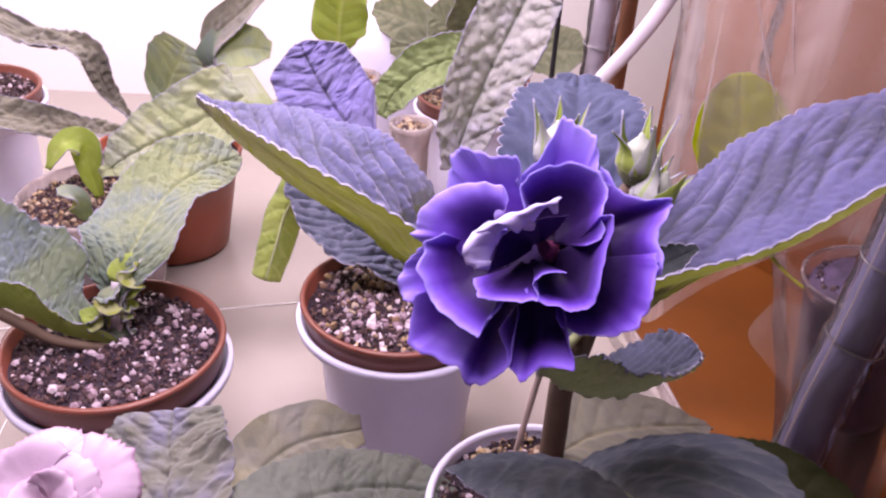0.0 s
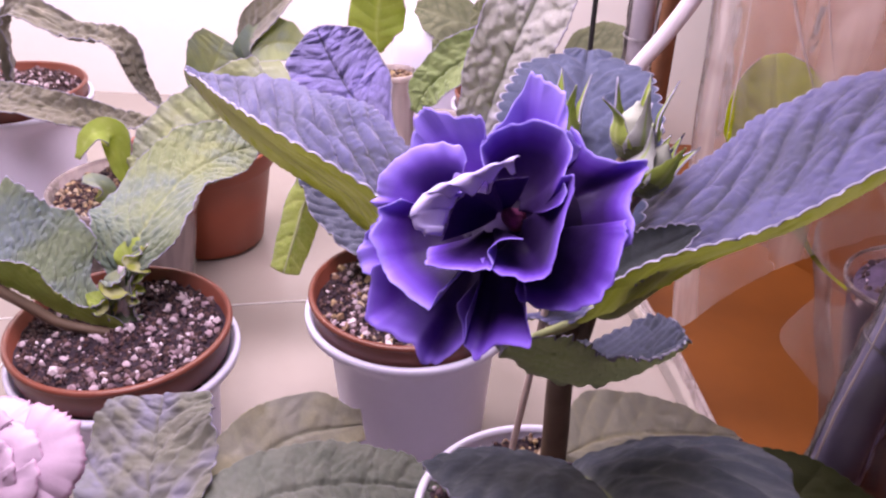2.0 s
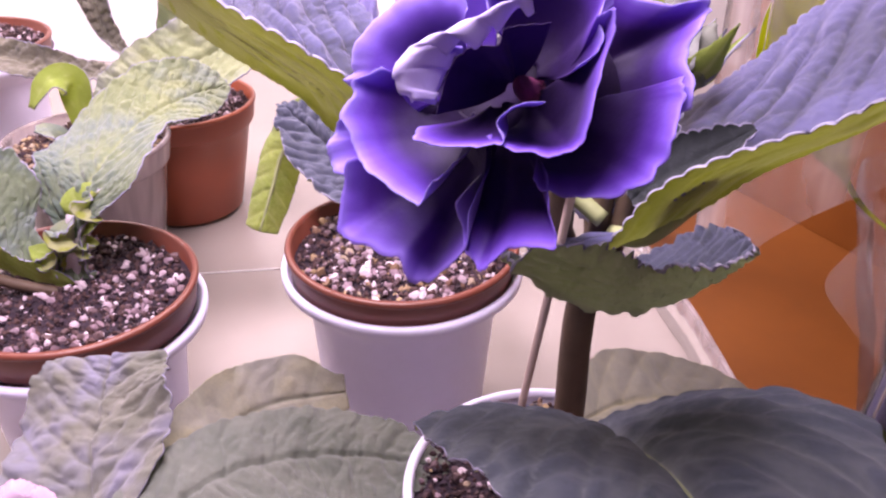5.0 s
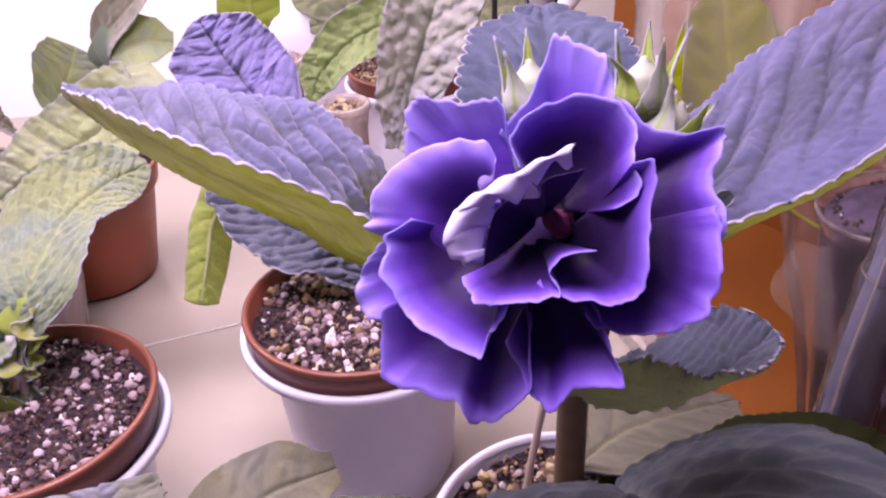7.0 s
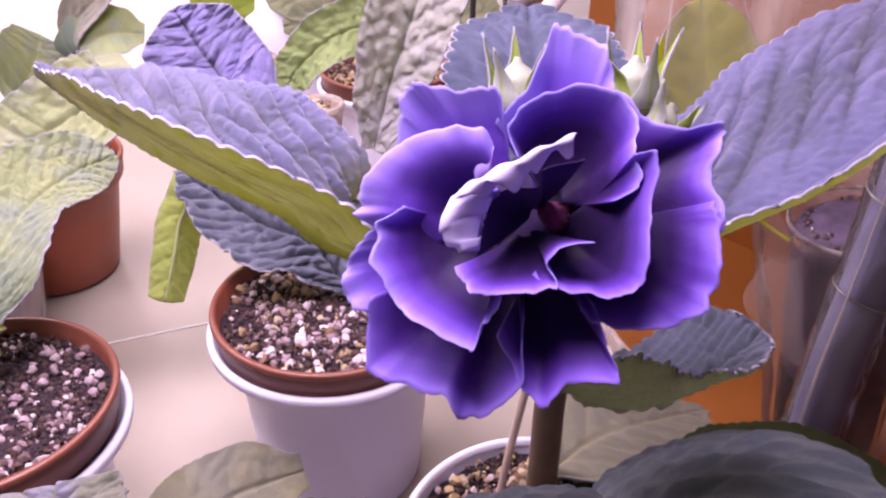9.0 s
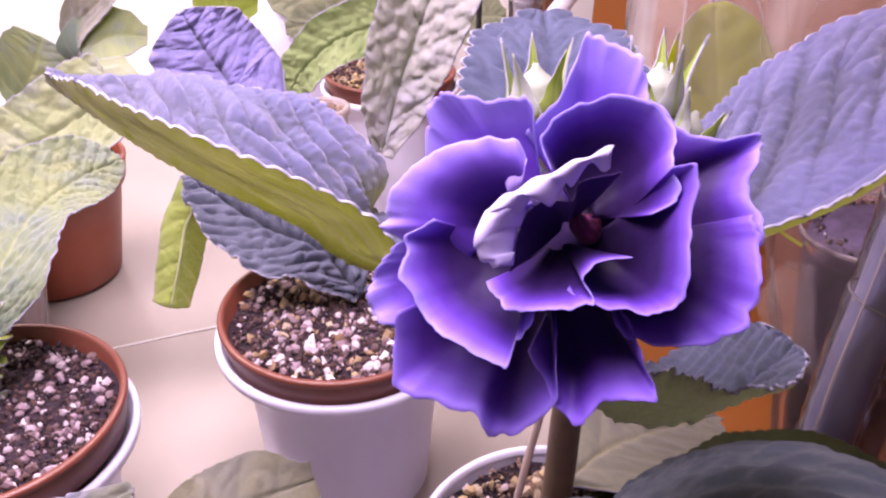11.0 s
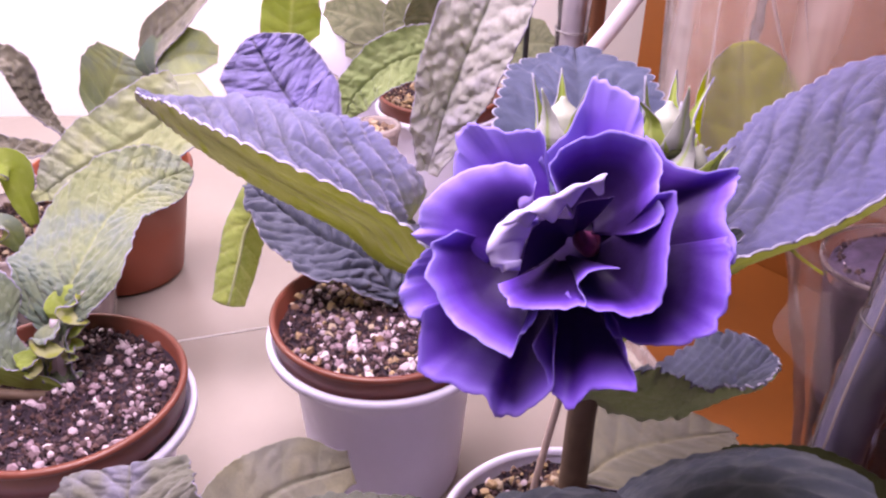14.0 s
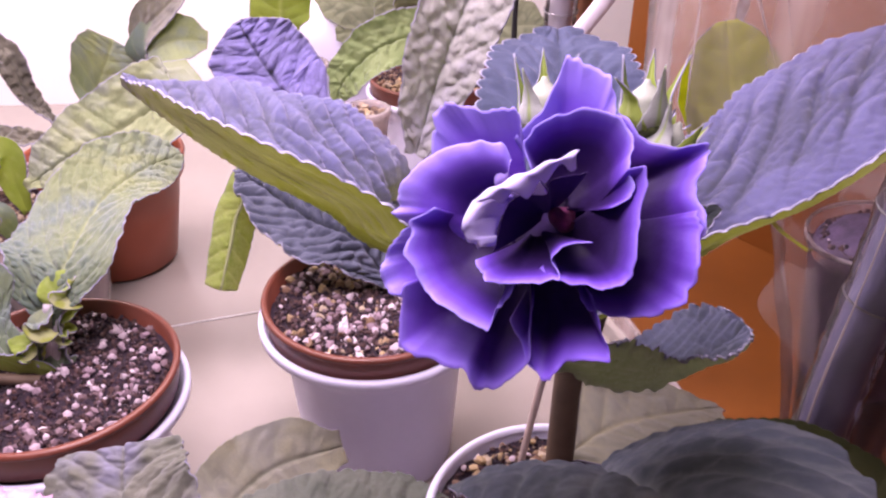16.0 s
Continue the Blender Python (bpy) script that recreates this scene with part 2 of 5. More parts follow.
petal_back = petal_matter("violet_petal_back", ((0.0, (0.10, 0.05, 0.25)), (0.6, (0.26, 0.15, 0.62)), (1.0, (0.42, 0.32, 0.82))), (0.42, 0.30, 0.75))
# paler copy of petal_back; light on the upturned curl is put into it
petal_lit = petal_matter("lit_petal_back", ((0.0, (0.34, 0.28, 0.66)), (0.5, (0.48, 0.42, 0.76)), (1.0, (0.60, 0.55, 0.84))), (0.62, 0.56, 0.86))
magenta_throat = plain("magenta_throat", (0.13, 0.012, 0.075), 0.8, 0.4, 300.0, 0.5)
pink_petal = petal_matter("pink_petal", ((0.0, (0.46, 0.27, 0.38)), (0.5, (0.58, 0.43, 0.57)), (0.95, (0.60, 0.46, 0.60)), (1.0, (0.54, 0.32, 0.48))), (0.62, 0.48, 0.62), (0.72, 0.46, 0.68))


grey_soft = leaf_matter("soft_grey_leaf", (0.13, 0.14, 0.11), (0.22, 0.215, 0.175), (0.17, 0.17, 0.15), 0.35, (0.85, 0.85, 0.95), tint_or_sheen=(0.24, 0.23, 0.37))
grey_yellow = leaf_matter("fading_leaf", (0.23, 0.225, 0.19), (0.37, 0.345, 0.23), (0.30, 0.30, 0.23), 0.4, (0.85, 0.85, 0.95), tint_or_sheen=(0.27, 0.265, 0.26))
pole_paint = plain("blue_grey_paint", (0.155, 0.15, 0.28), 0.3, 0.35, 30.0, 0.1)
pole_metal = plain("dull_steel", (0.58, 0.56, 0.66), 0.35, 0.2, 40.0, 0.1, metal=0.4)
wire_metal = plain("tie_wire", (0.25, 0.24, 0.26), 0.35, 0.2, 100.0, 0.1, metal=0.5)
black_metal = plain("dark_rod_metal", (0.03, 0.03, 0.035), 0.4, 0.2, 60.0, 0.1, metal=0.5)
brown_wood = plain("dark_brown_wood", (0.26, 0.11, 0.055), 0.6, 0.25, 30.0, 0.3)
white_cable = plain("white_cable_sheath", (0.74, 0.68, 0.78), 0.4, 0.04, 40.0, 0.05)
purple_soil = plain("soil_behind_plastic", (0.075, 0.05, 0.105), 0.7, 0.6, 120.0, 1.0)


def film_matter(name, body, tint, rough, ior=1.22, crease=0.25):
    """Clear film: see-through, with a thin milky share and glints on its creases."""
    m, t, b = nodes_of(name)
    t.nodes.remove(b)
    bump = add(t, "ShaderNodeBump", Strength=crease, Distance=0.004)
    t.links.new(grain(t, 35.0, 2.0), bump.inputs["Height"])
    clear = add(t, "ShaderNodeBsdfTransparent", Color=(0.97, 0.95, 0.96, 1))
    milk = add(t, "ShaderNodeBsdfDiffuse", Color=(*tint, 1))
    mix = add(t, "ShaderNodeMixShader", Fac=body)
    stretch = add(t, "ShaderNodeMapping", Scale=(38.0, 38.0, 4.0))
    t.links.new(t.nodes.new("ShaderNodeTexCoord").outputs["Object"], stretch.inputs["Vector"])
    streak = add(t, "ShaderNodeTexNoise", Scale=1.0, Detail=3.0, Roughness=0.55)
    t.links.new(stretch.outputs[0], streak.inputs["Vector"])
    t.links.new(ramp(t, streak.outputs["Fac"], (0.34, (body * 0.45,) * 3), (0.55, (body,) * 3), (0.72, (min(1.0, body * 2.2),) * 3)), mix.inputs[0])
    shine = add(t, "ShaderNodeBsdfGlossy", Color=(1, 1, 1, 1), Roughness=rough)
    edge = add(t, "ShaderNodeFresnel", IOR=ior)
    out = t.nodes.new("ShaderNodeMixShader")
    for socket in (milk.inputs["Normal"], shine.inputs["Normal"], edge.inputs["Normal"]):
        t.links.new(bump.outputs["Normal"], socket)
    t.links.new(clear.outputs[0], mix.inputs[1])
    lit = add(t, "ShaderNodeBsdfTranslucent", Color=(*tint, 1))
    both = add(t, "ShaderNodeMixShader", Fac=0.5)
    t.links.new(milk.outputs[0], both.inputs[1])
    t.links.new(lit.outputs[0], both.inputs[2])
    t.links.new(both.outputs[0], mix.inputs[2])
    t.links.new(edge.outputs[0], out.inputs[0])
    t.links.new(mix.outputs[0], out.inputs[1])
    t.links.new(shine.outputs[0], out.inputs[2])
    t.links.new(out.outputs[0], t.nodes["Material Output"].inputs["Surface"])
    return m


clear_film = film_matter("clear_film", 0.22, (0.97, 0.89, 0.89), 0.12, 1.24, 0.9)
wrap_film = film_matter("wrap_film", 0.06, (0.85, 0.80, 0.85), 0.12, 1.35, 0.7)
clear_plastic = film_matter("clear_cup_plastic", 0.10, (0.80, 0.70, 0.82), 0.12, 1.10)
foot_film = film_matter("crumpled_film", 0.10, (0.90, 0.78, 0.82), 0.2, 1.12)
cloudy_plastic = film_matter("cloudy_pot_plastic", 0.5, (0.60, 0.52, 0.52), 0.25)
cup_soil = plain("soil_behind_cloudy_plastic", (0.16, 0.115, 0.085), 0.8, 0.5, 160.0, 0.8)
milky_film = film_matter("milky_rim_plastic", 0.5, (0.70, 0.62, 0.62), 0.25)

# ---- builders ----
def part(name, bm, material, parent=None, label=""):
    """Links a bmesh as one mesh object under a thing or a part."""
    me = bpy.data.meshes.new(name)
    bm.normal_update()
    bm.to_mesh(me)
    bm.free()
    for m in material if isinstance(material, (list, tuple)) else (material,):
        me.materials.append(m)
    for p in me.polygons:
        p.use_smooth = True
    ob = new(name, me)
    ob.parent = parent
    return tagged(ob, label)


def thing(name, at, label, category, group="", kind=""):
    ob = new(name)
    ob.empty_display_size = 0.02
    ob.location = at
    bpy.context.view_layer.update()
    return tagged(ob, label, category, group, kind)


def spline(points, count):
    """Catmull-Rom through the points, evenly counted."""
    p = [Vector(q) for q in points]
    p = [p[0] * 2 - p[1]] + p + [p[-1] * 2 - p[-2]]
    out = []
    for k in range(count):
        x = k / (count - 1) * (len(p) - 3)
        i = min(int(x), len(p) - 4)
        f = x - i
        a, b, c, d = p[i : i + 4]
        out.append(0.5 * (2 * b + (c - a) * f + (2 * a - 5 * b + 4 * c - d) * f * f + (3 * b - a - 3 * c + d) * f**3))
    return out


def curve1(values, u):
    x = u * (len(values) - 1)
    i = min(int(x), len(values) - 2)
    f = x - i
    f = f * f * (3 - 2 * f)
    return values[i] * (1 - f) + values[i + 1] * f


def sheet(grid, thickness, values, names, face, margin=False):
    """A thin closed leaf from a grid of places: upper skin (0) towards 'face', under skin (1), margin (2); values: floats per grid point."""
    total = Vector()
    for i in range(0, len(grid) - 1, 2):
        for j in range(0, len(grid[0]) - 1, 2):
            total += (grid[i + 1][j] - grid[i][j]).cross(grid[i][j + 1] - grid[i][j])
    if total.dot(face) < 0:
        grid, values = [row[::-1] for row in grid], [row[::-1] for row in values]
    bm = bmesh.new()
    layers = [bm.verts.layers.float.new(n) for n in names]
    nu, nv = len(grid), len(grid[0])
    normals = [[None] * nv for _ in range(nu)]
    for i in range(nu):
        for j in range(nv):
            a = grid[min(i + 1, nu - 1)][j] - grid[max(i - 1, 0)][j]
            b = grid[i][min(j + 1, nv - 1)] - grid[i][max(j - 1, 0)]
            n = a.cross(b)
            normals[i][j] = n.normalized() if n.length > 1e-12 else Vector((0, 0, 1))
    top, low = [], []
    for side, rows in ((0.5, top), (-0.5, low)):
        for i in range(nu):
            row = []
            for j in range(nv):
                v = bm.verts.new(grid[i][j] + normals[i][j] * thickness * side)
                for layer, value in zip(layers, values[i][j]):
                    v[layer] = value
                row.append(v)
            rows.append(row)
    for i in range(nu - 1):
        for j in range(nv - 1):
            bm.faces.new((top[i][j], top[i + 1][j], top[i + 1][j + 1], top[i][j + 1])).material_index = 2 if margin and j in (0, nv - 2) else 0
            bm.faces.new((low[i][j], low[i][j + 1], low[i + 1][j + 1], low[i + 1][j])).material_index = 1
    loop = [(i, 0) for i in range(nu)] + [(nu - 1, j) for j in range(1, nv)] + [(i, nv - 1) for i in range(nu - 2, -1, -1)] + [(0, j) for j in range(nv - 2, 0, -1)]
    for (a, b), (c, d) in zip(loop, loop[1:] + loop[:1]):
        try:
            bm.faces.new((top[a][b], low[a][b], low[c][d], top[c][d])).material_index = 2
        except ValueError:
            pass
    return bm


def leaf(parent, spine, half, shape=(0.1, 0.6, 0.95, 1.0, 0.75, 0.06), up=(0, 0, 1), up_tip=None, cup=(0.3, 0.3), quilt=0.0012, veins=9, slant=0.35, teeth=0.0, tooth_count=34, wave=0.0, skin=None, under=None, label="", seed=0, thickness=0.0007, cells=0.0, sweep=0.0, fold=(0.0, 0.0), sides=(1.0, 1.0), cell=330.0, net=0.0, blunt=0.0, downy=True, flip=False, bare=0.16, unfold=0.0, name="leaf", nu=60, nv=30):
    """A leaf along its midrib: half width, outline, faced by 'up', cupped on either side, quilted between its veins, toothed."""
    rnd = random.Random(seed + 11)
    if teeth:
        nu, nv = max(nu, tooth_count * 8), max(nv, min(130, int(half * 2 / 0.0009)))
    mid = spline(spine, nu)
    length = sum((b - a).length for a, b in zip(mid, mid[1:]))
    inv = parent.matrix_world.inverted()
    up, up_tip = Vector(up), Vector(up_tip or up)
    grid, values = [], []
    shift = rnd.random() * 50
    rim = min(0.05, 0.00038 / half)
    for i in range(nu):
        u = i / (nu - 1)
        tan = (mid[min(i + 1, nu - 1)] - mid[max(i - 1, 0)]).normalized()
        side = tan.cross(up.lerp(up_tip, u)).normalized()
        nor = side.cross(tan)
        w = half * curve1(shape, u)
        if blunt and u > blunt:
            w *= max(0.03, 1 - ((u - blunt) / (1 - blunt)) ** 2.2) ** 0.5
        row, vals = [], []
        for j in range(nv):
            v = (1 - rim) * (2 * j - nv + 1) / (nv - 3) if 0 < j < nv - 1 else (-1.0 if j == 0 else 1.0)
            av = abs(v)
            k = cup[0] if v < 0 else cup[1]
            phase = veins * (u - slant * av * w / length * 1.4)
            ridge = abs(math.sin(math.pi * phase))
            vein_crease = math.exp(-((v / 0.05) ** 2)) + 0.8 * max(0.0, 1 - ridge * 4.5) * (1 - av**3)
            h = quilt * (ridge**0.6 * (0.4 + 0.6 * math.sin(math.pi * min(1, av * 1.05))) - 1.2 * math.exp(-((v / 0.07) ** 2)))
            if teeth:
                phase += 0.24 * noise.noise(Vector((u * 7, v * 2.5, shift)))
                part_of = (1 - phase % 1.0 if flip else phase % 1.0) ** 1.5
                ridge = math.sin(math.pi * part_of)
                d = noise.voronoi(Vector((phase * 0.9 + 0.3 * noise.noise(Vector((u * 9, v * 5, shift))), av * w / 0.0095 + 0.3 * noise.noise(Vector((u * 7, v * 6, 3.0))), shift)))[0]
                bull = min(1.0, 1.5 * (d[1] - d[0]))
                h = quilt * (max(0.0, ridge) ** 0.4 * (0.35 + 0.65 * bull) * (1 - av**6) * (1 - math.exp(-((v / bare) ** 2))) - 0.3 * math.exp(-((v / 0.07) ** 2)))
                h += quilt * 0.10 * noise.noise(Vector((u * length * 420, v * w * 500, shift)))
                # spreads over the hollows between bulges, for crease shade in the colour
                vein_crease = (1 - math.exp(-((v / bare * 1.2) ** 2))) * (0.75 * max(0.0, 1 - ridge * 2.0) + 0.85 * max(0.0, 1 - bull * 1.7) ** 1.3) * (1 - av**4)
            if net:
                q = Vector(((u * length - 0.5 * av * w) / net, v * w / net * 0.6, shift))
                d = noise.voronoi(q + 0.7 * noise.noise_vector(q * 0.9))[0]
                bull = min(1.0, 1.5 * (d[1] - d[0]))
                h = quilt * (0.6 * ridge**0.5 + 0.6 * bull - 0.8 * math.exp(-((v / 0.05) ** 2)))
                vein_crease = math.exp(-((v / 0.035) ** 2)) + 0.6 * max(0.0, 1 - ridge * 5) + 0.3 * max(0.0, 1 - bull * 3)
            if cells:
                h += cells * (noise.noise(Vector((u * length * cell, v * w * cell, shift))) + 0.5 * noise.noise(Vector((u * length * cell * 2.3, v * w * cell * 2.3, shift))))
            edge_wear = 0.0007 * max(0.0, av - 0.7) / 0.3 * noise.noise(Vector((u * length * 420, v * 3, shift))) if net else 0.0
            f, ws = (fold[0], sides[0]) if v < 0 else (fold[1], sides[1])
            if unfold and v > 0:
                f, ws = f * (1 - unfold * u * u), ws + (1 - ws) * unfold * u * u
            k = k if abs(k) > 1e-3 else 1e-3
            h *= min(1.0, 1.2 * ws)
            across = math.copysign(w * ws * (math.sin(f + k * av) - math.sin(f)) / k + edge_wear, v)
            lift = w * ws * (math.cos(f) - math.cos(f + k * av)) / k
            lift += wave * av * av * (math.sin(u * 13 + shift + v) + 0.6 * noise.noise(Vector((u * 5, v * 2, shift))))
            if teeth and av > 0.8:
                bite = teeth * (abs(math.sin(math.pi * tooth_count * u)) ** 0.6) * (av - 0.8) / 0.2
                across += math.copysign(bite * math.cos(f + k), v)
                lift += bite * math.sin(f + k)
            back = sweep * w * av * (1 - u) ** 2
            row.append(inv @ (mid[i] + side * across + nor * (lift + h) - tan * back))
            vals.append((min(1.0, vein_crease), u))
        grid.append(row)
        values.append(vals)
    return part(name, sheet(grid, thickness, values, ("vein_crease", "along"), inv.to_3x3() @ up.lerp(up_tip, 0.5), downy and bool(teeth >= 0.001 or net)), (skin, under or olive_under, fuzz), parent, label)


def rod(parent, path, radii, material, name="stem", label="", sides=14, steps=30, lumps=0.0):
    """A round stem along a path, with the radii along it."""
    mid = spline(path, steps)
    inv = parent.matrix_world.inverted() if parent else Matrix()
    bm = bmesh.new()
    rings = []
    ref = Vector((0.31, 0.87, 0.22))
    for i, p in enumerate(mid):
        tan = (mid[min(i + 1, steps - 1)] - mid[max(i - 1, 0)]).normalized()
        a = tan.cross(ref).normalized()
        b = tan.cross(a)
        r = curve1(radii, i / (steps - 1))
        ring = []
        for k in range(sides):
            th = 2 * math.pi * k / sides
            q = p + (a * math.cos(th) + b * math.sin(th)) * r
            q += (q - p) * lumps * noise.noise(q * 250)
            ring.append(bm.verts.new(inv @ q))
        rings.append(ring)
    for r0, r1 in zip(rings, rings[1:]):
        for k in range(sides):
            bm.faces.new((r0[k], r0[(k + 1) % sides], r1[(k + 1) % sides], r1[k]))
    bm.faces.new(rings[0][::-1])
    bm.faces.new(rings[-1])
    return part(name, bm, material, parent, label)


def lathe(profile, sides=72, caps=True):
    """A turned form: (radius, height) from the outside foot over the rim to the inside floor."""
    bm = bmesh.new()
    rings = [[bm.verts.new((r * math.cos(2 * math.pi * k / sides), r * math.sin(2 * math.pi * k / sides), z)) for k in range(sides)] for r, z in profile]
    for a, b in zip(rings, rings[1:]):
        for k in range(sides):
            bm.faces.new((a[k], a[(k + 1) % sides], b[(k + 1) % sides], b[k]))
    if caps:
        bm.faces.new(rings[0][::-1])
        bm.faces.new(rings[-1])
    return bm


def grow_pot(name, at, r, h, material, label, category="pot", foot=0.74, lip=0.004, thick=0.0016, neck=0.0, collar=False):
    """A tapered plastic pot with a rolled lip, its foot at the thing's origin."""
    rf = r * foot
    wall = lambda z: rf + (r - lip * 0.5 - neck - rf) * z / h
    prof = [(rf - 0.002, 0.0), (rf, 0.0015), (wall(h * 0.5), h * 0.5), (wall(h - 0.0165), h - 0.0165), (r - 0.0022, h - 0.015), (r - 0.0016, h - 0.0135), (r - 0.0002, h - 0.003), (r - 0.0002, h - 0.0015), (r - 0.0006, h), (r - thick, h), (r - thick * 1.6, h - 0.001), (r - thick * 2, h - 0.0115), (wall(h - 0.016) - thick, h - 0.016), (rf - thick, 0.003)]
    if collar:
        prof = [(r * 0.70, 0.0), (r * 0.71, 0.0015), (r * 0.765, h * 0.5), (r * 0.80, h - 0.017), (r * 0.835, h - 0.012), (r * 0.95, h - 0.006), (r - 0.0006, h), (r - thick, h), (r * 0.93, h - 0.006), (r * 0.80, h - 0.013), (r * 0.77, h - 0.017), (r * 0.68, 0.003)]
    elif material is white_plastic:
        prof = [(rf - 0.002, 0.0), (rf, 0.0015), (wall(h * 0.5), h * 0.5), (wall(h - 0.003), h - 0.003), (r - 0.0006, h), (r - thick, h), (wall(h * 0.5) - thick, h * 0.5), (rf - thick, 0.003)]
    ob = part(name, lathe(prof), material)
    bead = [(r - 0.0005, h - 0.0026), (r + 0.0004, h - 0.0021), (r + 0.0006, h - 0.0012), (r + 0.0003, h - 0.0002), (r - 0.0004, h + 0.0003), (r - thick - 0.0004, h + 0.0003), (r - thick - 0.0008, h - 0.002)]
    if material in (terracotta, terracotta_shaded):
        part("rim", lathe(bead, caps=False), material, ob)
    else:
        part("rim", lathe([(r - 0.0005, h - 0.0044), (r + 0.0005, h - 0.0039), (r + 0.0007, h - 0.002), (r + 0.0006, h - 0.0004), (r - 0.0004, h + 0.0003), (r - thick - 0.0004, h + 0.0003), (r - thick - 0.0008, h - 0.002)], caps=False), material, ob)
    ob.location = at
    bpy.context.view_layer.update()
    return tagged(ob, label, category, {"cachepot": "white pots on the shelf", "small_cup": "small cups at the back"}.get(name, ""))


def fill_soil(parent, r, z, seed, grains=330, pale=1.0, name="soil", chips=""):
    """Peat with crumbs and perlite in a pot; z above the parent's origin."""
    rnd = random.Random(seed)
    bm = bmesh.new()
    rings = []
    for i in range(22):
        rr = r * i / 21
        ring = []
        for k in range(64 if i else 1):
            th = 2 * math.pi * k / 64
            p = Vector((rr * math.cos(th), rr * math.sin(th), z))
            p.z += 0.0022 * noise.noise(p * 160 + Vector((seed, 0, 0))) + 0.0016 * noise.noise(p * 420) - 0.002 * (i / 21) ** 6
            ring.append(bm.verts.new(p))
        rings.append(ring)
    for k in range(64):
        bm.faces.new((rings[0][0], rings[1][k], rings[1][(k + 1) % 64]))
    for a, b in zip(rings[1:], rings[2:]):
        for k in range(64):
            bm.faces.new((a[k], b[k], b[(k + 1) % 64], a[(k + 1) % 64]))
    part(name, bm, soil_matter, parent)
    kinds = [("peat", grains * 15, 0.0004, 0.0016, bark_matter)]
    if chips:
        kinds.append(("bark", int(grains * (3.0 if chips == "all" else 1.7)), 0.0005, 0.0030, chip_matter))
    if chips != "all":
        kinds.append(("perlite", int(grains * 5.0), 0.0003, 0.0027, perlite_matter))
    for kind, count, lo, hi, matter in kinds:
        verts, faces = [], []
        for _ in range(count):
            rr, th = (r - 0.002) * math.sqrt(rnd.random()), rnd.random() * 6.2832
            if kind == "bark" and chips == "some" and rnd.random() < 0.6:
                rr, th = r * rnd.uniform(0.35, 0.93), rnd.gauss(1.75, 0.42)
            s = lo + (hi - lo) * rnd.random() ** 3.0
            p = Vector((rr * math.cos(th), rr * math.sin(th), z))
            if kind == "perlite":
                s *= pale
                if noise.noise(p * 75 + Vector((seed * 3, 0, 0))) < rnd.uniform(-0.75, 0.5):
                    continue
            p.z += 0.0022 * noise.noise(p * 160 + Vector((seed, 0, 0))) + s * rnd.uniform(0.1, 0.6)
            turn = Euler((rnd.random() * 6, rnd.random() * 6, rnd.random() * 6)).to_matrix()
            long, flat = rnd.uniform(0.8, 1.35), rnd.uniform(0.55, 1.0)
            base = len(verts)
            for d in ICO_V:
                verts.append(p + turn @ (Vector((d[0] * long, d[1], d[2] * flat)) * s * rnd.uniform(0.55, 1.2)))
            faces += [tuple(base + i for i in f) for f in ICO_F]
        me = bpy.data.meshes.new(kind)
        me.from_pydata(verts, [], faces)
        me.materials.append(matter)
        ob = new(kind, me)
        ob.parent = parent
        tagged(ob, kind="stuff")


def _ico():
    bm = bmesh.new()
    bmesh.ops.create_icosphere(bm, subdivisions=1, radius=1.0)
    v = [tuple(x.co) for x in bm.verts]
    f = [tuple(x.index for x in g.verts) for g in bm.faces]
    bm.free()
    return v, f


ICO_V, ICO_F = _ico()


# ---- the shelf and its surroundings ----
def slab(name, corners, thick, material, label, category, up=(0, 0, 1)):
    bm = bmesh.new()
    n = Vector(up).normalized() * thick
    a = [bm.verts.new(c) for c in corners]
    b = [bm.verts.new(Vector(c) - n) for c in corners]
    bm.faces.new(a)
    bm.faces.new(b[::-1])
    for k in range(len(a)):
        bm.faces.new((a[k], b[k], b[(k + 1) % len(a)], a[(k + 1) % len(a)]))
    bmesh.ops.recalc_face_normals(bm, faces=bm.faces)
    ob = part(name, bm, material)
    for p in ob.data.polygons:
        p.use_smooth = False
    return tagged(ob, label, category, kind="structure")


slab("floor", [(-1.0, -0.4, 0), (0.214, -0.4, 0), (0.135, 0.40, 0), (0.045, 0.85, 0), (-1.0, 0.85, 0)], 0.03, shelf_matter, "milky white plastic shelf with faint seams", "shelf")
slab("table_top", [(-1.0, -0.6, -0.0305), (0.8, -0.6, -0.0305), (0.8, 0.85, -0.0305), (-1.0, 0.85, -0.0305)], 0.03, orange_wood, "orange brown wooden table top under the shelf", "table")
slab("wall_back", [(-1.0, 0.85, -0.06), (0.8, 0.85, -0.06), (0.8, 0.85, 0.9), (-1.0, 0.85, 0.9)], 0.02, wall_matter, "white wall washed out by the grow light", "wall", (0, -1, 0))
slab("wall_front", [(-1.0, -0.6, -0.06), (0.8, -0.6, -0.06), (0.8, -0.6, 0.9), (-1.0, -0.6, 0.9)], 0.02, fill_paint, "unseen pale wall added to close the room", "wall", (0, 1, 0))
slab("wall_side", [(0.8, -0.6, -0.06), (0.8, 0.85, -0.06), (0.8, 0.85, 0.9), (0.8, -0.6, 0.9)], 0.02, fill_paint, "unseen pale wall added to close the room", "wall", (-1, 0, 0))
slab("wall_left", [(-1.0, -0.6, -0.01), (-1.0, 0.85, -0.01), (-1.0, 0.85, 0.9), (-1.0, -0.6, 0.9)], 0.02, wall_matter, "plain white side wall", "wall", (1, 0, 0))
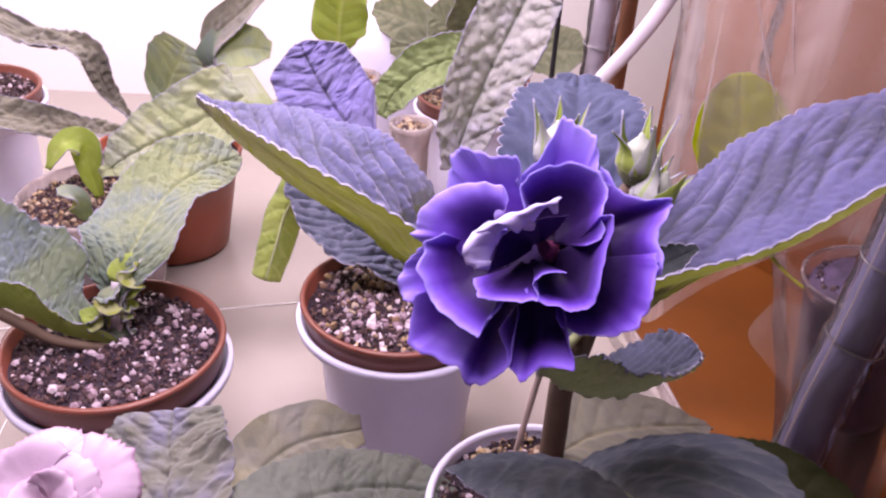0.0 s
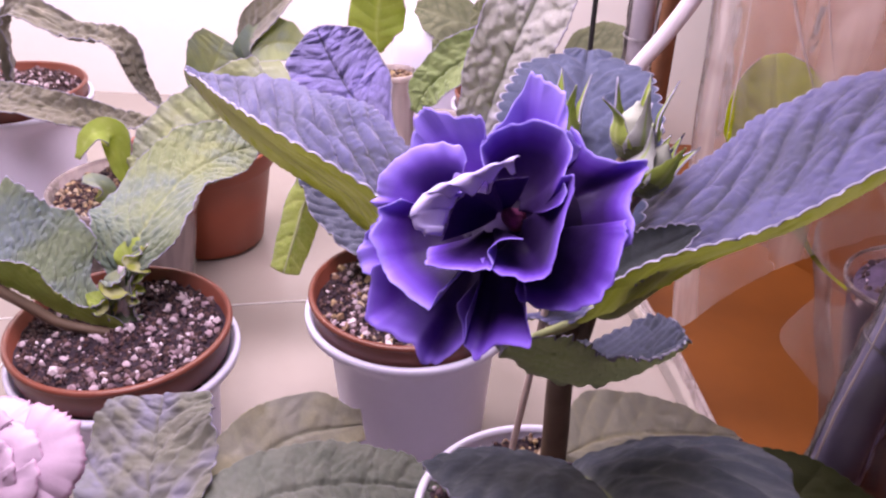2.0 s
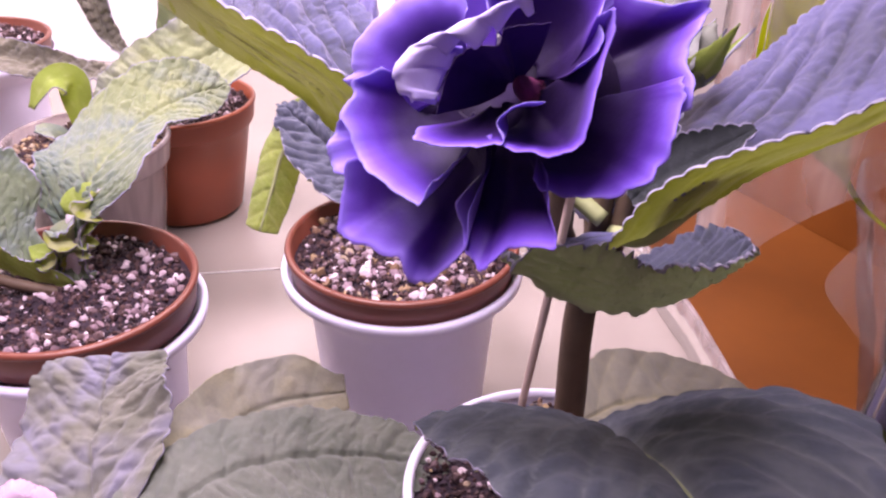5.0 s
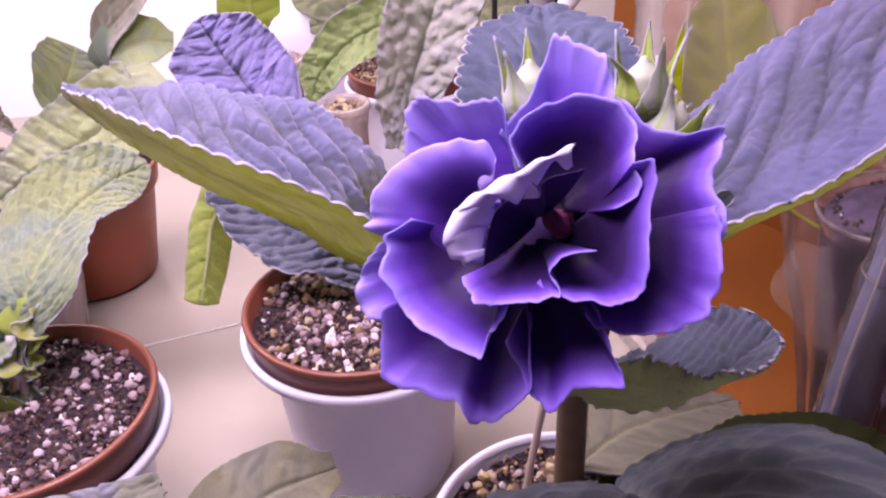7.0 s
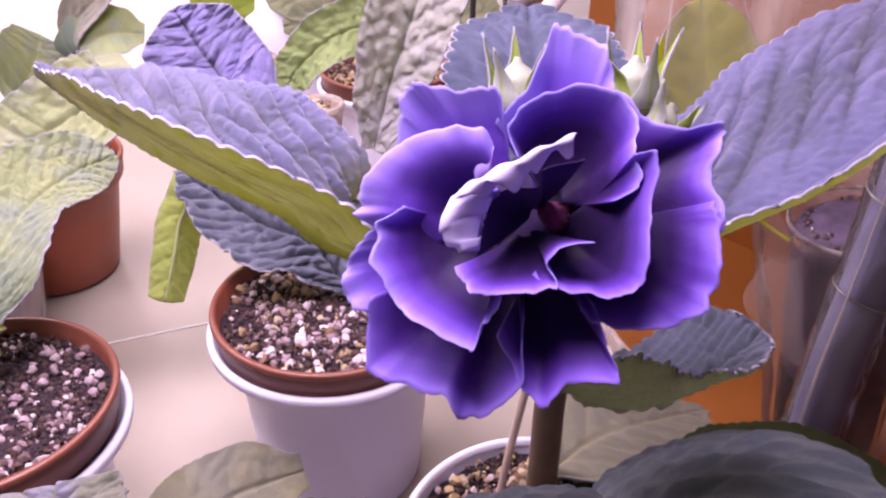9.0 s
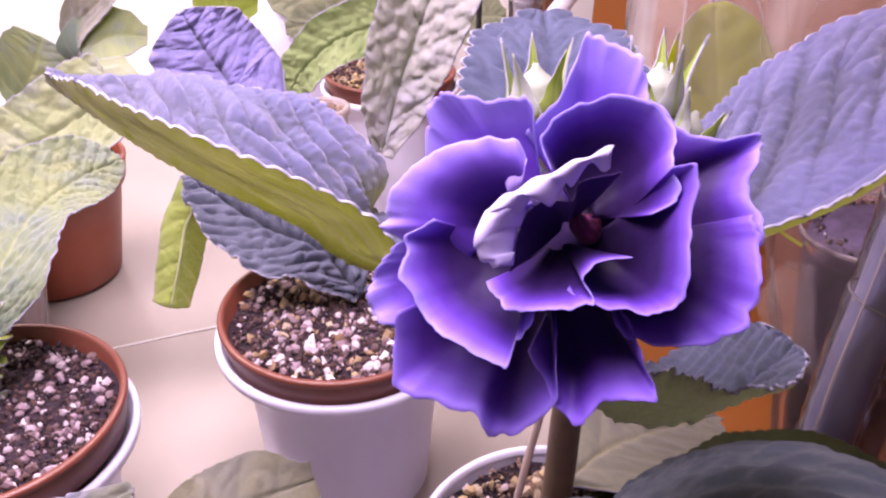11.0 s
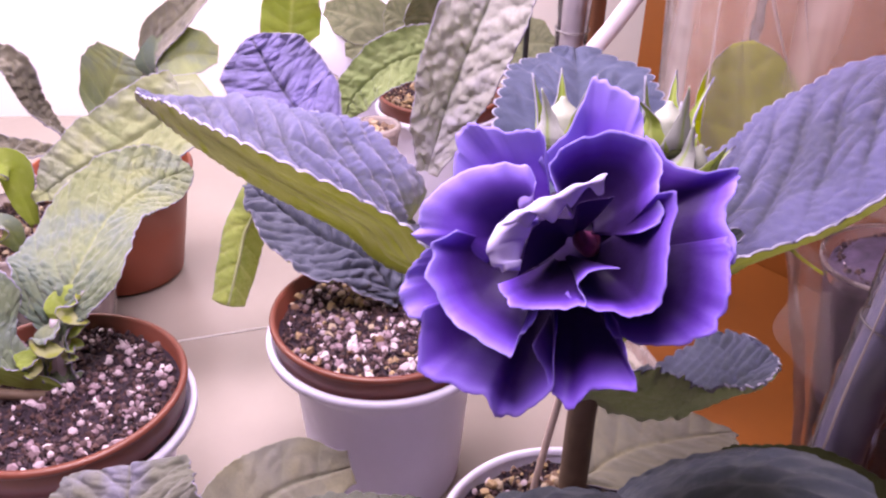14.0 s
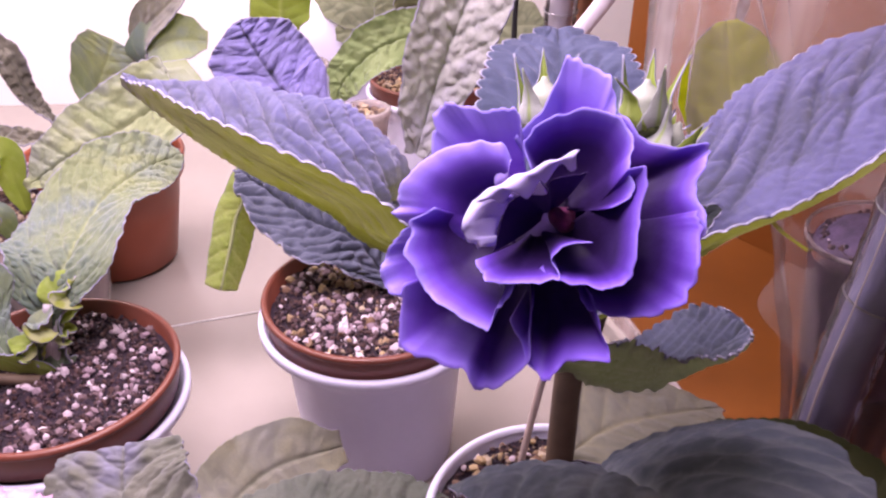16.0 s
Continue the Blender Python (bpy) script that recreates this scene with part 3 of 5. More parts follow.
# unseen slab overhead; its tone is chosen to limit bounced light
slab("ceiling", [(-1.0, -0.62, 0.9), (0.82, -0.62, 0.9), (0.82, 0.87, 0.9), (-1.0, 0.87, 0.9)], 0.02, shelf_matter, "unseen pale slab added above", "ceiling", (0, 0, -1))
slab("wall_right", [(0.200, 0.70, -0.030), (0.50, 0.22, -0.030), (0.50, 0.22, 0.9), (0.200, 0.70, 0.9)], 0.02, orange_wood, "orange stained wooden board standing beside the shelf", "board", (-0.83, -0.56, 0))


# ---- pots ----
def potted(at, r, h, seed, cachepot=True, soil_r=None, tilt=(0, 0), grains=330, label="", plant="streptocarpus_plant", chips="", proud=0.0105):
    x, y = at
    if cachepot:
        white = grow_pot("cachepot", (x, y, 0.0), r + 0.0022, h - proud, white_plastic, "white plastic cachepot around a terracotta pot", collar=True)
        white.rotation_euler = (radians(tilt[0]), radians(tilt[1]), 0)
    plantob = thing(plant, (x, y, 0.002), label, "potted plant", "streptocarpus plants on the shelf")
    plantob.rotation_euler = (radians(tilt[0]), radians(tilt[1]), 0)
    bpy.context.view_layer.update()
    pot = grow_pot("pot", (0, 0, 0), r, h - 0.002, terracotta_shaded if cachepot else terracotta, "", "", foot=0.55 if cachepot else 0.70, neck=0.0125 if cachepot else 0.0)
    pot.parent = plantob
    fill_soil(plantob, r - 0.0030, h - 0.0082, seed, grains, chips=chips)
    return plantob


# the two near pots
first = potted((-0.163, 0.304), 0.0505, 0.090, 3, grains=270, tilt=(0, 1.5), proud=0.0145, label="streptocarpus with quilted pale green leaves in a terracotta pot")
second = potted((-0.027, 0.341), 0.0507, 0.096, 8, chips="some", label="streptocarpus with slate blue leaves in a terracotta pot")

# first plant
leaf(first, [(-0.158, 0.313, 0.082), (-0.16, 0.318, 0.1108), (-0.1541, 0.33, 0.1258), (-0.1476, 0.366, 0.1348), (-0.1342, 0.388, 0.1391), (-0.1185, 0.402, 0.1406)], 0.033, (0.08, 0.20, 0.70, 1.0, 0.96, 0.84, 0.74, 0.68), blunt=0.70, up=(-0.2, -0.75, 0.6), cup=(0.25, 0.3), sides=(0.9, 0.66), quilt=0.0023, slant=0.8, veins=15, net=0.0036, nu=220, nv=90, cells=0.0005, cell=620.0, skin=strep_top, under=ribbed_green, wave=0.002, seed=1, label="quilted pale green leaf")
leaf(first, [(-0.158, 0.311, 0.079), (-0.1812, 0.301, 0.0935), (-0.1944, 0.296, 0.1065), (-0.2074, 0.292, 0.1181), (-0.2228, 0.29, 0.1299)], 0.041, (0.12, 0.40, 0.85, 1.0, 1.0, 0.95), up=(0.0, -0.1, 1.0), fold=(1.25, 0.66), cup=(0.3, 0.5), sides=(0.36, 1.0), quilt=0.0028, veins=12, slant=0.7, net=0.0036, nu=180, nv=90, cells=0.0005, cell=620.0, skin=strep_blue, under=bright_leaf, wave=0.0025, seed=2, label="folded quilted leaf with a bright green underside")
rod(first, [(-0.157, 0.311, 0.077), (-0.1831, 0.298, 0.0911), (-0.1967, 0.294, 0.1037), (-0.214, 0.288, 0.1228)], (0.0022, 0.0024, 0.0026, 0.0026), stem_skin, "leaf_stalk", "thick dark brown leaf stalk")
for k, (root, tip, w) in enumerate((((-0.1673, 0.313, 0.0821), (-0.1512, 0.320, 0.1225), 0.0105), ((-0.1685, 0.312, 0.0828), (-0.1605, 0.310, 0.1115), 0.0075), ((-0.1689, 0.31, 0.083), (-0.1712, 0.306, 0.1005), 0.0062), ((-0.1647, 0.314, 0.0849), (-0.155, 0.314, 0.1015), 0.0055))):
    root, tip = Vector(root), Vector(tip)
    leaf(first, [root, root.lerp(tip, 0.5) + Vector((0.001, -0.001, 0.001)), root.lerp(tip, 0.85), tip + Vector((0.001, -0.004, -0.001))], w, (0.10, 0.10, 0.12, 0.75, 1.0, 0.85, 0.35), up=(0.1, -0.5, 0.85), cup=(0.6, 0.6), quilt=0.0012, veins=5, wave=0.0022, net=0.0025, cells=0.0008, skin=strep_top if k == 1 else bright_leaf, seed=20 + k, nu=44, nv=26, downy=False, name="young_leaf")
for a, b in (((-0.1683, 0.312, 0.0808), (-0.1607, 0.316, 0.1137)), ((-0.1654, 0.313, 0.0808), (-0.1571, 0.317, 0.1099)), ((-0.1706, 0.311, 0.0814), (-0.1701, 0.309, 0.0986))):
    rod(first, [Vector(a) - Vector((0, 0, 0.004)), Vector(a).lerp(Vector(b), 0.5), b], (0.0034, 0.0027, 0.0019), crown_skin, "crown", steps=14, lumps=0.15)

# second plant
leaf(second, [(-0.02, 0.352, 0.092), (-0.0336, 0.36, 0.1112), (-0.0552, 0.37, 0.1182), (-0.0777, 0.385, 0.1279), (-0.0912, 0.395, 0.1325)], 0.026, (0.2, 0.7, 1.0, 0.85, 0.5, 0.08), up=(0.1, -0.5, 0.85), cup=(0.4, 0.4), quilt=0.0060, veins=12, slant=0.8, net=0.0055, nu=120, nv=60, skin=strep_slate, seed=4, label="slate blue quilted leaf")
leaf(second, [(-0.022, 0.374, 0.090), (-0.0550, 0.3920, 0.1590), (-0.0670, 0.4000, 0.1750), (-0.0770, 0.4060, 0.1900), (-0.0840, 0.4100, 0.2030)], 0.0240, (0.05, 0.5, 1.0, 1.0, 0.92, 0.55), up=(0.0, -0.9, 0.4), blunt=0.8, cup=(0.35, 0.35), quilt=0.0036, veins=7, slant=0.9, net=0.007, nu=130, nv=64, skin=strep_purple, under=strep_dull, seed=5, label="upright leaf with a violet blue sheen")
HANGING = [(-0.03, 0.37, 0.09), (-0.0768, 0.4, 0.1254), (-0.0942, 0.405, 0.1076), (-0.101, 0.4, 0.0876), (-0.1076, 0.392, 0.0662)]
leaf(second, HANGING, 0.0145, (0.3, 0.7, 0.95, 1.0, 0.95, 0.8), up=(0.0, -0.9, 0.3), cup=(-0.5, -0.5), fold=(-0.60, -0.35), quilt=0.0018, veins=8, slant=0.9, net=0.006, nu=90, nv=44, skin=hanging_yellow, seed=6, label="hanging yellow green leaf cut straight at its tip")
rod(second, [Vector(p) + Vector((0, -0.0009, 0.0004)) for p in HANGING], (0.0012, 0.0011, 0.0010, 0.0009, 0.0006), petiole_skin, "midrib", "pale green midrib")
rod(second, [(-0.021, 0.354, 0.080), (-0.020, 0.356, 0.1)], (0.0045, 0.004), strep_slate, "crown")

# ---- gloxinia with the double flower ----
grow_pot("cachepot", (0.0345, 0.216, 0.0), 0.046, 0.083, white_plastic, "white plastic pot with dark soil", "pot", foot=0.74)
gloxinia = thing("gloxinia_plant", (0.0345, 0.216, 0.003), "flowering gloxinia with a large frilled violet double flower", "potted plant")
fill_soil(gloxinia, 0.0432, 0.0765, 15, 170, 0.8, chips="some")
rod(gloxinia, [(0.039, 0.236, 0.060), (0.039, 0.236, 0.10), (0.038, 0.233, 0.130), (0.0385, 0.229, 0.157)], (0.0050, 0.0050, 0.0047, 0.0040), stem_skin, "stem", "brown green fleshy stem")
rod(gloxinia, [(0.037, 0.230, 0.150), (0.029, 0.227, 0.171), (0.027, 0.214, 0.196), (0.021, 0.192, 0.214)], (0.0032, 0.0030, 0.0030, 0.004), stem_skin, "flower_stalk")
tagged(rod(None, [(0.0205, 0.228, 0.060), (0.0225, 0.226, 0.10), (0.0275, 0.222, 0.15), (0.031, 0.218, 0.19)], (0.0012, 0.0012, 0.0012, 0.0012), stake_wood, "plant_stick"), "thin pale wooden stick propping the flower", "stick")

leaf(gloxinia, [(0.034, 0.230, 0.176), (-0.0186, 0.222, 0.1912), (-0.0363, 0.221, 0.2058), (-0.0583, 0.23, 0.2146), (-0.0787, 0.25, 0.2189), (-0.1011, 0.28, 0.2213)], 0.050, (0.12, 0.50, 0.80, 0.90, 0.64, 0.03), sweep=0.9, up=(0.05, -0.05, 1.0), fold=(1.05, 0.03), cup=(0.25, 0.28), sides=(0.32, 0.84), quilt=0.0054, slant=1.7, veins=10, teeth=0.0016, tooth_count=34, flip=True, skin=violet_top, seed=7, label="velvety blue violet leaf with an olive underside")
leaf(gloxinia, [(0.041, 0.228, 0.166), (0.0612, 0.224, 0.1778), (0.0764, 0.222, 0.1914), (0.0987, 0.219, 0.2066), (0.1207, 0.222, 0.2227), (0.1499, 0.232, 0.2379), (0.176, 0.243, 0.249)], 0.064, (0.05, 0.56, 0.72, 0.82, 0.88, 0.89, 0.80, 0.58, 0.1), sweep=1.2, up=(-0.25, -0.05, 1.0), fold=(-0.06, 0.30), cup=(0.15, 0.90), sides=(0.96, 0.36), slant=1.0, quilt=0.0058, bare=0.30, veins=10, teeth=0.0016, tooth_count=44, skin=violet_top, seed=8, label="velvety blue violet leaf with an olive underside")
leaf(gloxinia, [(0.041, 0.238, 0.172), (0.038, 0.262, 0.195), (0.040, 0.285, 0.215), (0.043, 0.310, 0.226)], 0.0265, (0.2, 0.8, 1.0, 1.0, 0.85, 0.2), up=(-0.1, -0.8, 0.6), cup=(0.2, 0.2), quilt=0.0020, veins=8, slant=0.7, teeth=0.0030, tooth_count=21, skin=gloxinia_teal, seed=9, label="round toothed blue green leaf behind the flower")
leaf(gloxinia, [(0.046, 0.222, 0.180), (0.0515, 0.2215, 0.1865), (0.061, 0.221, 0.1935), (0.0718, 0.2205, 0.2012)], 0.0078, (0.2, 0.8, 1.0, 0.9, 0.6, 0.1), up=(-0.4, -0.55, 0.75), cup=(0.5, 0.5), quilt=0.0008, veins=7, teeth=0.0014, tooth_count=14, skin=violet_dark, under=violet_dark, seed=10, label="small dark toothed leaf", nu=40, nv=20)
leaf(gloxinia, [(0.0150, 0.166, 0.193), (0.026, 0.169, 0.185), (0.038, 0.170, 0.1818), (0.051, 0.172, 0.1865), (0.0612, 0.1735, 0.1955)], 0.0215, (0.35, 0.85, 1.0, 1.0, 1.0, 0.95), blunt=0.78, up=(0.0, 0.35, 1.0), up_tip=(-0.2, 0.15, 1.0), fold=(0.03, 0.75), cup=(0.15, 0.45), sides=(0.84, 0.66), unfold=0.85, net=0.0042, quilt=0.0020, veins=6, teeth=0.0015, tooth_count=22, slant=2.0, downy=False, skin=violet_veined, under=dull_under, seed=12, label="cupped toothed leaf below the flower")
rod(gloxinia, [(0.040, 0.228, 0.160), (0.030, 0.200, 0.176), (0.0160, 0.168, 0.1925)], (0.0018, 0.0016, 0.0012), petiole_skin, "leaf_stalk", steps=14)
leaf(gloxinia, [(0.041, 0.238, 0.088), (0.062, 0.251, 0.0885), (0.092, 0.268, 0.0775), (0.126, 0.289, 0.0595)], 0.025, (0.12, 0.7, 1.0, 0.95, 0.75, 0.12), up=(0.15, 0.02, 1.0), cup=(0.2, 0.2), quilt=0.0010, veins=7, slant=0.9, net=0.009, downy=False, nu=90, nv=44, skin=grey_veined, under=grey_veined, seed=13, label="drooping grey green lower leaf")
SLATE = [(0.0397, 0.198, 0.122), (0.044, 0.178, 0.139), (0.051, 0.148, 0.155), (0.060, 0.105, 0.160)]
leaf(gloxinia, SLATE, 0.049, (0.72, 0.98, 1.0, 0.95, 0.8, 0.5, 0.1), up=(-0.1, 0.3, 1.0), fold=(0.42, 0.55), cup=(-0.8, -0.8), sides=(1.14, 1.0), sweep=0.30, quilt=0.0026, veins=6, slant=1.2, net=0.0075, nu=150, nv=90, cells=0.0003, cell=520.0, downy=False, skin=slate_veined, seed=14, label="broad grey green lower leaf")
rod(gloxinia, [Vector(p) + Vector((0, 0, 0.0004)) for p in SLATE], (0.0008, 0.0006, 0.0004, 0.0002), rib_skin, "midrib", "pale yellow green midrib")
rod(gloxinia, [(0.039, 0.232, 0.078), (0.040, 0.214, 0.098), (0.0397, 0.197, 0.121)], (0.0015, 0.0013, 0.0012), stem_skin, "leaf_stalk")
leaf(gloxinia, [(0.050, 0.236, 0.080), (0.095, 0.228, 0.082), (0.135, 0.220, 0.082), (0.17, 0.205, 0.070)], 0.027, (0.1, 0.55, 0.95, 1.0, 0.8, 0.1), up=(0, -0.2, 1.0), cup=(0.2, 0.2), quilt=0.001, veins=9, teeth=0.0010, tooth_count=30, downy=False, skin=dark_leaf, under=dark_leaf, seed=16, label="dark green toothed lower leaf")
for path, r in (([(0.043, 0.226, 0.168), (0.05, 0.218, 0.172), (0.062, 0.222, 0.180)], 0.0024), ([(0.040, 0.226, 0.172), (0.030, 0.230, 0.178), (0.010, 0.232, 0.185)], 0.0024)):
    rod(gloxinia, path, (r, r, r * 0.8), petiole_skin, "leaf_stalk", steps=14)


def bud(at, tip, size, seed, stalk, thick=0.0021):
    """A closed bud: a dark green calyx, five pointed downy sepals round a pale core, on its stalk."""
    at, tip = Vector(at), Vector(tip)
    axis = (tip - at).normalized()
    a = axis.cross(Vector((0.2, 0.9, 0.1))).normalized()
    b = axis.cross(a)
    rod(gloxinia, [at - axis * size * 0.1, at + axis * size * 0.25, at + axis * size * 0.65, at + axis * size * 1.02], (size * 0.30, size * 0.40, size * 0.34, size * 0.05), bud_core, "bud", "pale downy flower bud", steps=18, sides=20)
    rod(gloxinia, [at - axis * size * 0.28, at - axis * size * 0.12, at + axis * size * 0.12, at + axis * size * 0.40], (size * 0.16, size * 0.38, size * 0.49, size * 0.45), calyx_skin, "calyx", "dark green cup of the bud", steps=14, sides=20, lumps=0.05)
    for k in range(5):
        th = 2 * math.pi * k / 5 + seed
        d = a * math.cos(th) + b * math.sin(th)
        rnd = random.Random(seed * 9 + k)
        splay = rnd.uniform(0.50, 0.95)
        leaf(gloxinia, [at - axis * size * 0.05 + d * size * 0.36, at + axis * size * 0.3 + d * size * 0.50, at + axis * size * 0.75 + d * size * 0.52, at + axis * size * rnd.uniform(1.15, 1.6) + d * size * splay], size * 0.40, (0.8, 1.0, 0.85, 0.5, 0.2, 0.02), up=-d, cup=(0.6, 0.6), quilt=0.0, veins=1, skin=sepal_back if k == 3 else bright_leaf, under=bright_leaf if k in (1, 4) else bud_skin, seed=seed + k, nu=20, nv=11, thickness=0.0006, name="sepal")
    rod(gloxinia, stalk, (thick, thick * 0.95, thick), stem_skin, "bud_stalk", steps=18)


bud((0.031, 0.267, 0.207), (0.030, 0.270, 0.228), 0.016, 1.0, [(0.040, 0.232, 0.152), (0.037, 0.255, 0.185), (0.031, 0.266, 0.204)])
bud((0.0515, 0.234, 0.2200), (0.0510, 0.236, 0.240), 0.0135, 2.0, [(0.0395, 0.230, 0.150), (0.0405, 0.230, 0.182), (0.044, 0.232, 0.203), (0.0512, 0.2338, 0.2175)], 0.0030)
bud((0.0540, 0.2285, 0.2110), (0.0605, 0.2315, 0.222), 0.0135, 3.3, [(0.0425, 0.229, 0.150), (0.0465, 0.228, 0.180), (0.0490, 0.228, 0.200), (0.0535, 0.2283, 0.2090)], 0.0028)
bud((0.064, 0.262, 0.200), (0.071, 0.264, 0.216), 0.010, 4.1, [(0.041, 0.231, 0.152), (0.052, 0.246, 0.183), (0.063, 0.261, 0.197)])


# the flower: places in millimetres right, up and towards the viewer of its throat
FLOWER_N = Vector((-0.4, -0.72, 0.57)).normalized()
FLOWER_U = Vector((0, 0, 1)).cross(FLOWER_N).normalized()
FLOWER_V = FLOWER_N.cross(FLOWER_U)
FLOWER_AT = Vector((0.016, 0.184, 0.222))


def flower_place(p):
    return FLOWER_AT + (FLOWER_U * p[0] + FLOWER_V * p[1] + FLOWER_N * p[2]) * 0.001


flower = thing("flower", FLOWER_AT, "frilled violet double flower with pale lavender margins", "")
flower.parent = gloxinia
flower.matrix_parent_inverse = gloxinia.matrix_world.inverted()
bpy.context.view_layer.update()


def petal(rim, base, belly=-3.0, roll=0.0, frill=0.95, skins=None, seed=0, spread=0.14, nu=30, nv=84, pale=1.0, tone=1.0, name="petal"):
    """A petal from its base (a point in the throat) to its rim; belly: how far it sags back between them; roll: the
    rim's lip turned to the viewer; pale, tone: reach of its pale margin, with lit and shaded petals put into the
    colour.
    """
    inv = flower.matrix_world.inverted()
    edge = spline(rim, nv)
    root = Vector(base)
    grid, values = [], []
    for i in range(nu):
        s = i / (nu - 1)
        row, vals = [], []
        for k, e in enumerate(edge):
            j = k * 52 / nv
            b = root.lerp(e, spread)
            p = b.lerp(e, s)
            p.z += belly * math.sin(math.pi * s) * (1 - 0.3 * s) + roll * s**5
            f = frill * s**4
            p.z += f * s**3 * 0.45 * math.sin(j * 0.5 + seed * 2.1 + 1.5 * noise.noise(Vector((j * 0.1, seed, 0)))) + 1.1 * f * noise.noise(Vector((j * 0.13, seed * 7.0, s)))
            p += (e - root).normalized() * s**6 * 0.45 * noise.noise(Vector((j * 0.75, seed * 5.0, 3.0)))
            p += (e - root).normalized() * f * 1.5 * noise.noise(Vector((j * 0.27, seed * 3.0, 9.0)))
            p.z += 0.25 * noise.noise(Vector((p.x * 0.25, p.y * 0.25, seed)))
            row.append(inv @ flower_place(p))
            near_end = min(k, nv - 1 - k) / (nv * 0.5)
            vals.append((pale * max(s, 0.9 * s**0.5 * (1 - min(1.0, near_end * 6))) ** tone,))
        grid.append(row)
        values.append(vals)
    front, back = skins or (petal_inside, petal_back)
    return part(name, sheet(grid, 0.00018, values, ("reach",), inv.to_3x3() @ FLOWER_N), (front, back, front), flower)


rod(flower, [flower_place((3, -3, -9)), flower_place((3, -3, -3)), flower_place((3, -3, 1))], (0.004, 0.010, 0.016), petal_inside, "throat", steps=10, sides=28)
rod(flower, [flower_place((3, -2, -1)), flower_place((2, -1, 2.6)), flower_place((2.5, -0.3, 3.4))], (0.0020, 0.0030, 0.0022), magenta_throat, "pistil", "magenta pink pistil", steps=12, lumps=0.25)
# low pale and high tone paint petals shaded; tone below 1 paints them lit
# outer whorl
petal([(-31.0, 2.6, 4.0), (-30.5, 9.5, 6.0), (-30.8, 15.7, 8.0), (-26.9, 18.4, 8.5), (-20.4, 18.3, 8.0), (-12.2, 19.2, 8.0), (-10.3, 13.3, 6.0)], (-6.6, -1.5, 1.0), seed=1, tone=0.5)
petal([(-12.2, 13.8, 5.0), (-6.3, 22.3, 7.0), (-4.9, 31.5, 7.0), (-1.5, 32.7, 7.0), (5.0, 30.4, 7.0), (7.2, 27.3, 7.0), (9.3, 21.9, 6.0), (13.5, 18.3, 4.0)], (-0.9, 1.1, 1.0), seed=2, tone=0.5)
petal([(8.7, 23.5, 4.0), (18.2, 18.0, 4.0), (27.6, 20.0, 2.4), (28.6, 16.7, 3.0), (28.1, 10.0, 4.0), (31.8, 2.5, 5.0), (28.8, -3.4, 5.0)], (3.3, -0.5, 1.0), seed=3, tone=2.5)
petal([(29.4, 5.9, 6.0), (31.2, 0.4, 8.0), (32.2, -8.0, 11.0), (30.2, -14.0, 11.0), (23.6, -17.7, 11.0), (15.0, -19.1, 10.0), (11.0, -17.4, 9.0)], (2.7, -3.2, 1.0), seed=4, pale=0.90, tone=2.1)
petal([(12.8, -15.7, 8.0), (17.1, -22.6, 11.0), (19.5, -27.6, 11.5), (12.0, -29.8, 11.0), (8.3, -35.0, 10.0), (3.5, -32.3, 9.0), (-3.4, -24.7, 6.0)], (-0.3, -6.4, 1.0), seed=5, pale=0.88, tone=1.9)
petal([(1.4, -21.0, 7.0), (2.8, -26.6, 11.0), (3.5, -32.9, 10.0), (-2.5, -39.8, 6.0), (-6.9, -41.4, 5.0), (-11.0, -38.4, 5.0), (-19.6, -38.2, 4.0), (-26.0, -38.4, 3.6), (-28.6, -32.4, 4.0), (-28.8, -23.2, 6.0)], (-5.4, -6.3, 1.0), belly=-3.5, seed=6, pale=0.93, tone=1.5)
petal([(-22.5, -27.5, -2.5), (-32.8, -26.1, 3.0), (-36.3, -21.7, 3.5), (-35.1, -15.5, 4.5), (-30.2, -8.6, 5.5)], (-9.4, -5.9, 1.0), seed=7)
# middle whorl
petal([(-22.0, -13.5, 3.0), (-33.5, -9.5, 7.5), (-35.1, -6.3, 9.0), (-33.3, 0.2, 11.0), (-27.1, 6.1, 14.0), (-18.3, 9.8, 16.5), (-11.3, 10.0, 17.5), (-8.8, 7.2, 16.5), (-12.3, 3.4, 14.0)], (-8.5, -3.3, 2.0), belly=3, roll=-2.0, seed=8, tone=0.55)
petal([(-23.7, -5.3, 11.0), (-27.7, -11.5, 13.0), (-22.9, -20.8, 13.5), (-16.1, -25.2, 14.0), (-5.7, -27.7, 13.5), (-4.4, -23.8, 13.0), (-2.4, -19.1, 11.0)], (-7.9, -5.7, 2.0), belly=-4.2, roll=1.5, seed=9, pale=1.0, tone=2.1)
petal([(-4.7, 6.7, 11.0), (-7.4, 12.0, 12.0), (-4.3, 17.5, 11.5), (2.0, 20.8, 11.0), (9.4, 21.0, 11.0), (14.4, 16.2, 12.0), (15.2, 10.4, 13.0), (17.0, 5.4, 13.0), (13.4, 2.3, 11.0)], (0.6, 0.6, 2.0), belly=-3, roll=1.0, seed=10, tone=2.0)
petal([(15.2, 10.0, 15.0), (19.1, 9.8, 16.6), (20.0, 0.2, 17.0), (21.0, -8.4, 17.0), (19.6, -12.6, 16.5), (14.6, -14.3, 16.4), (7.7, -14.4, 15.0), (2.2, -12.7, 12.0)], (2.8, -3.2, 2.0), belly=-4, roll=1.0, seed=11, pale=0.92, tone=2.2)
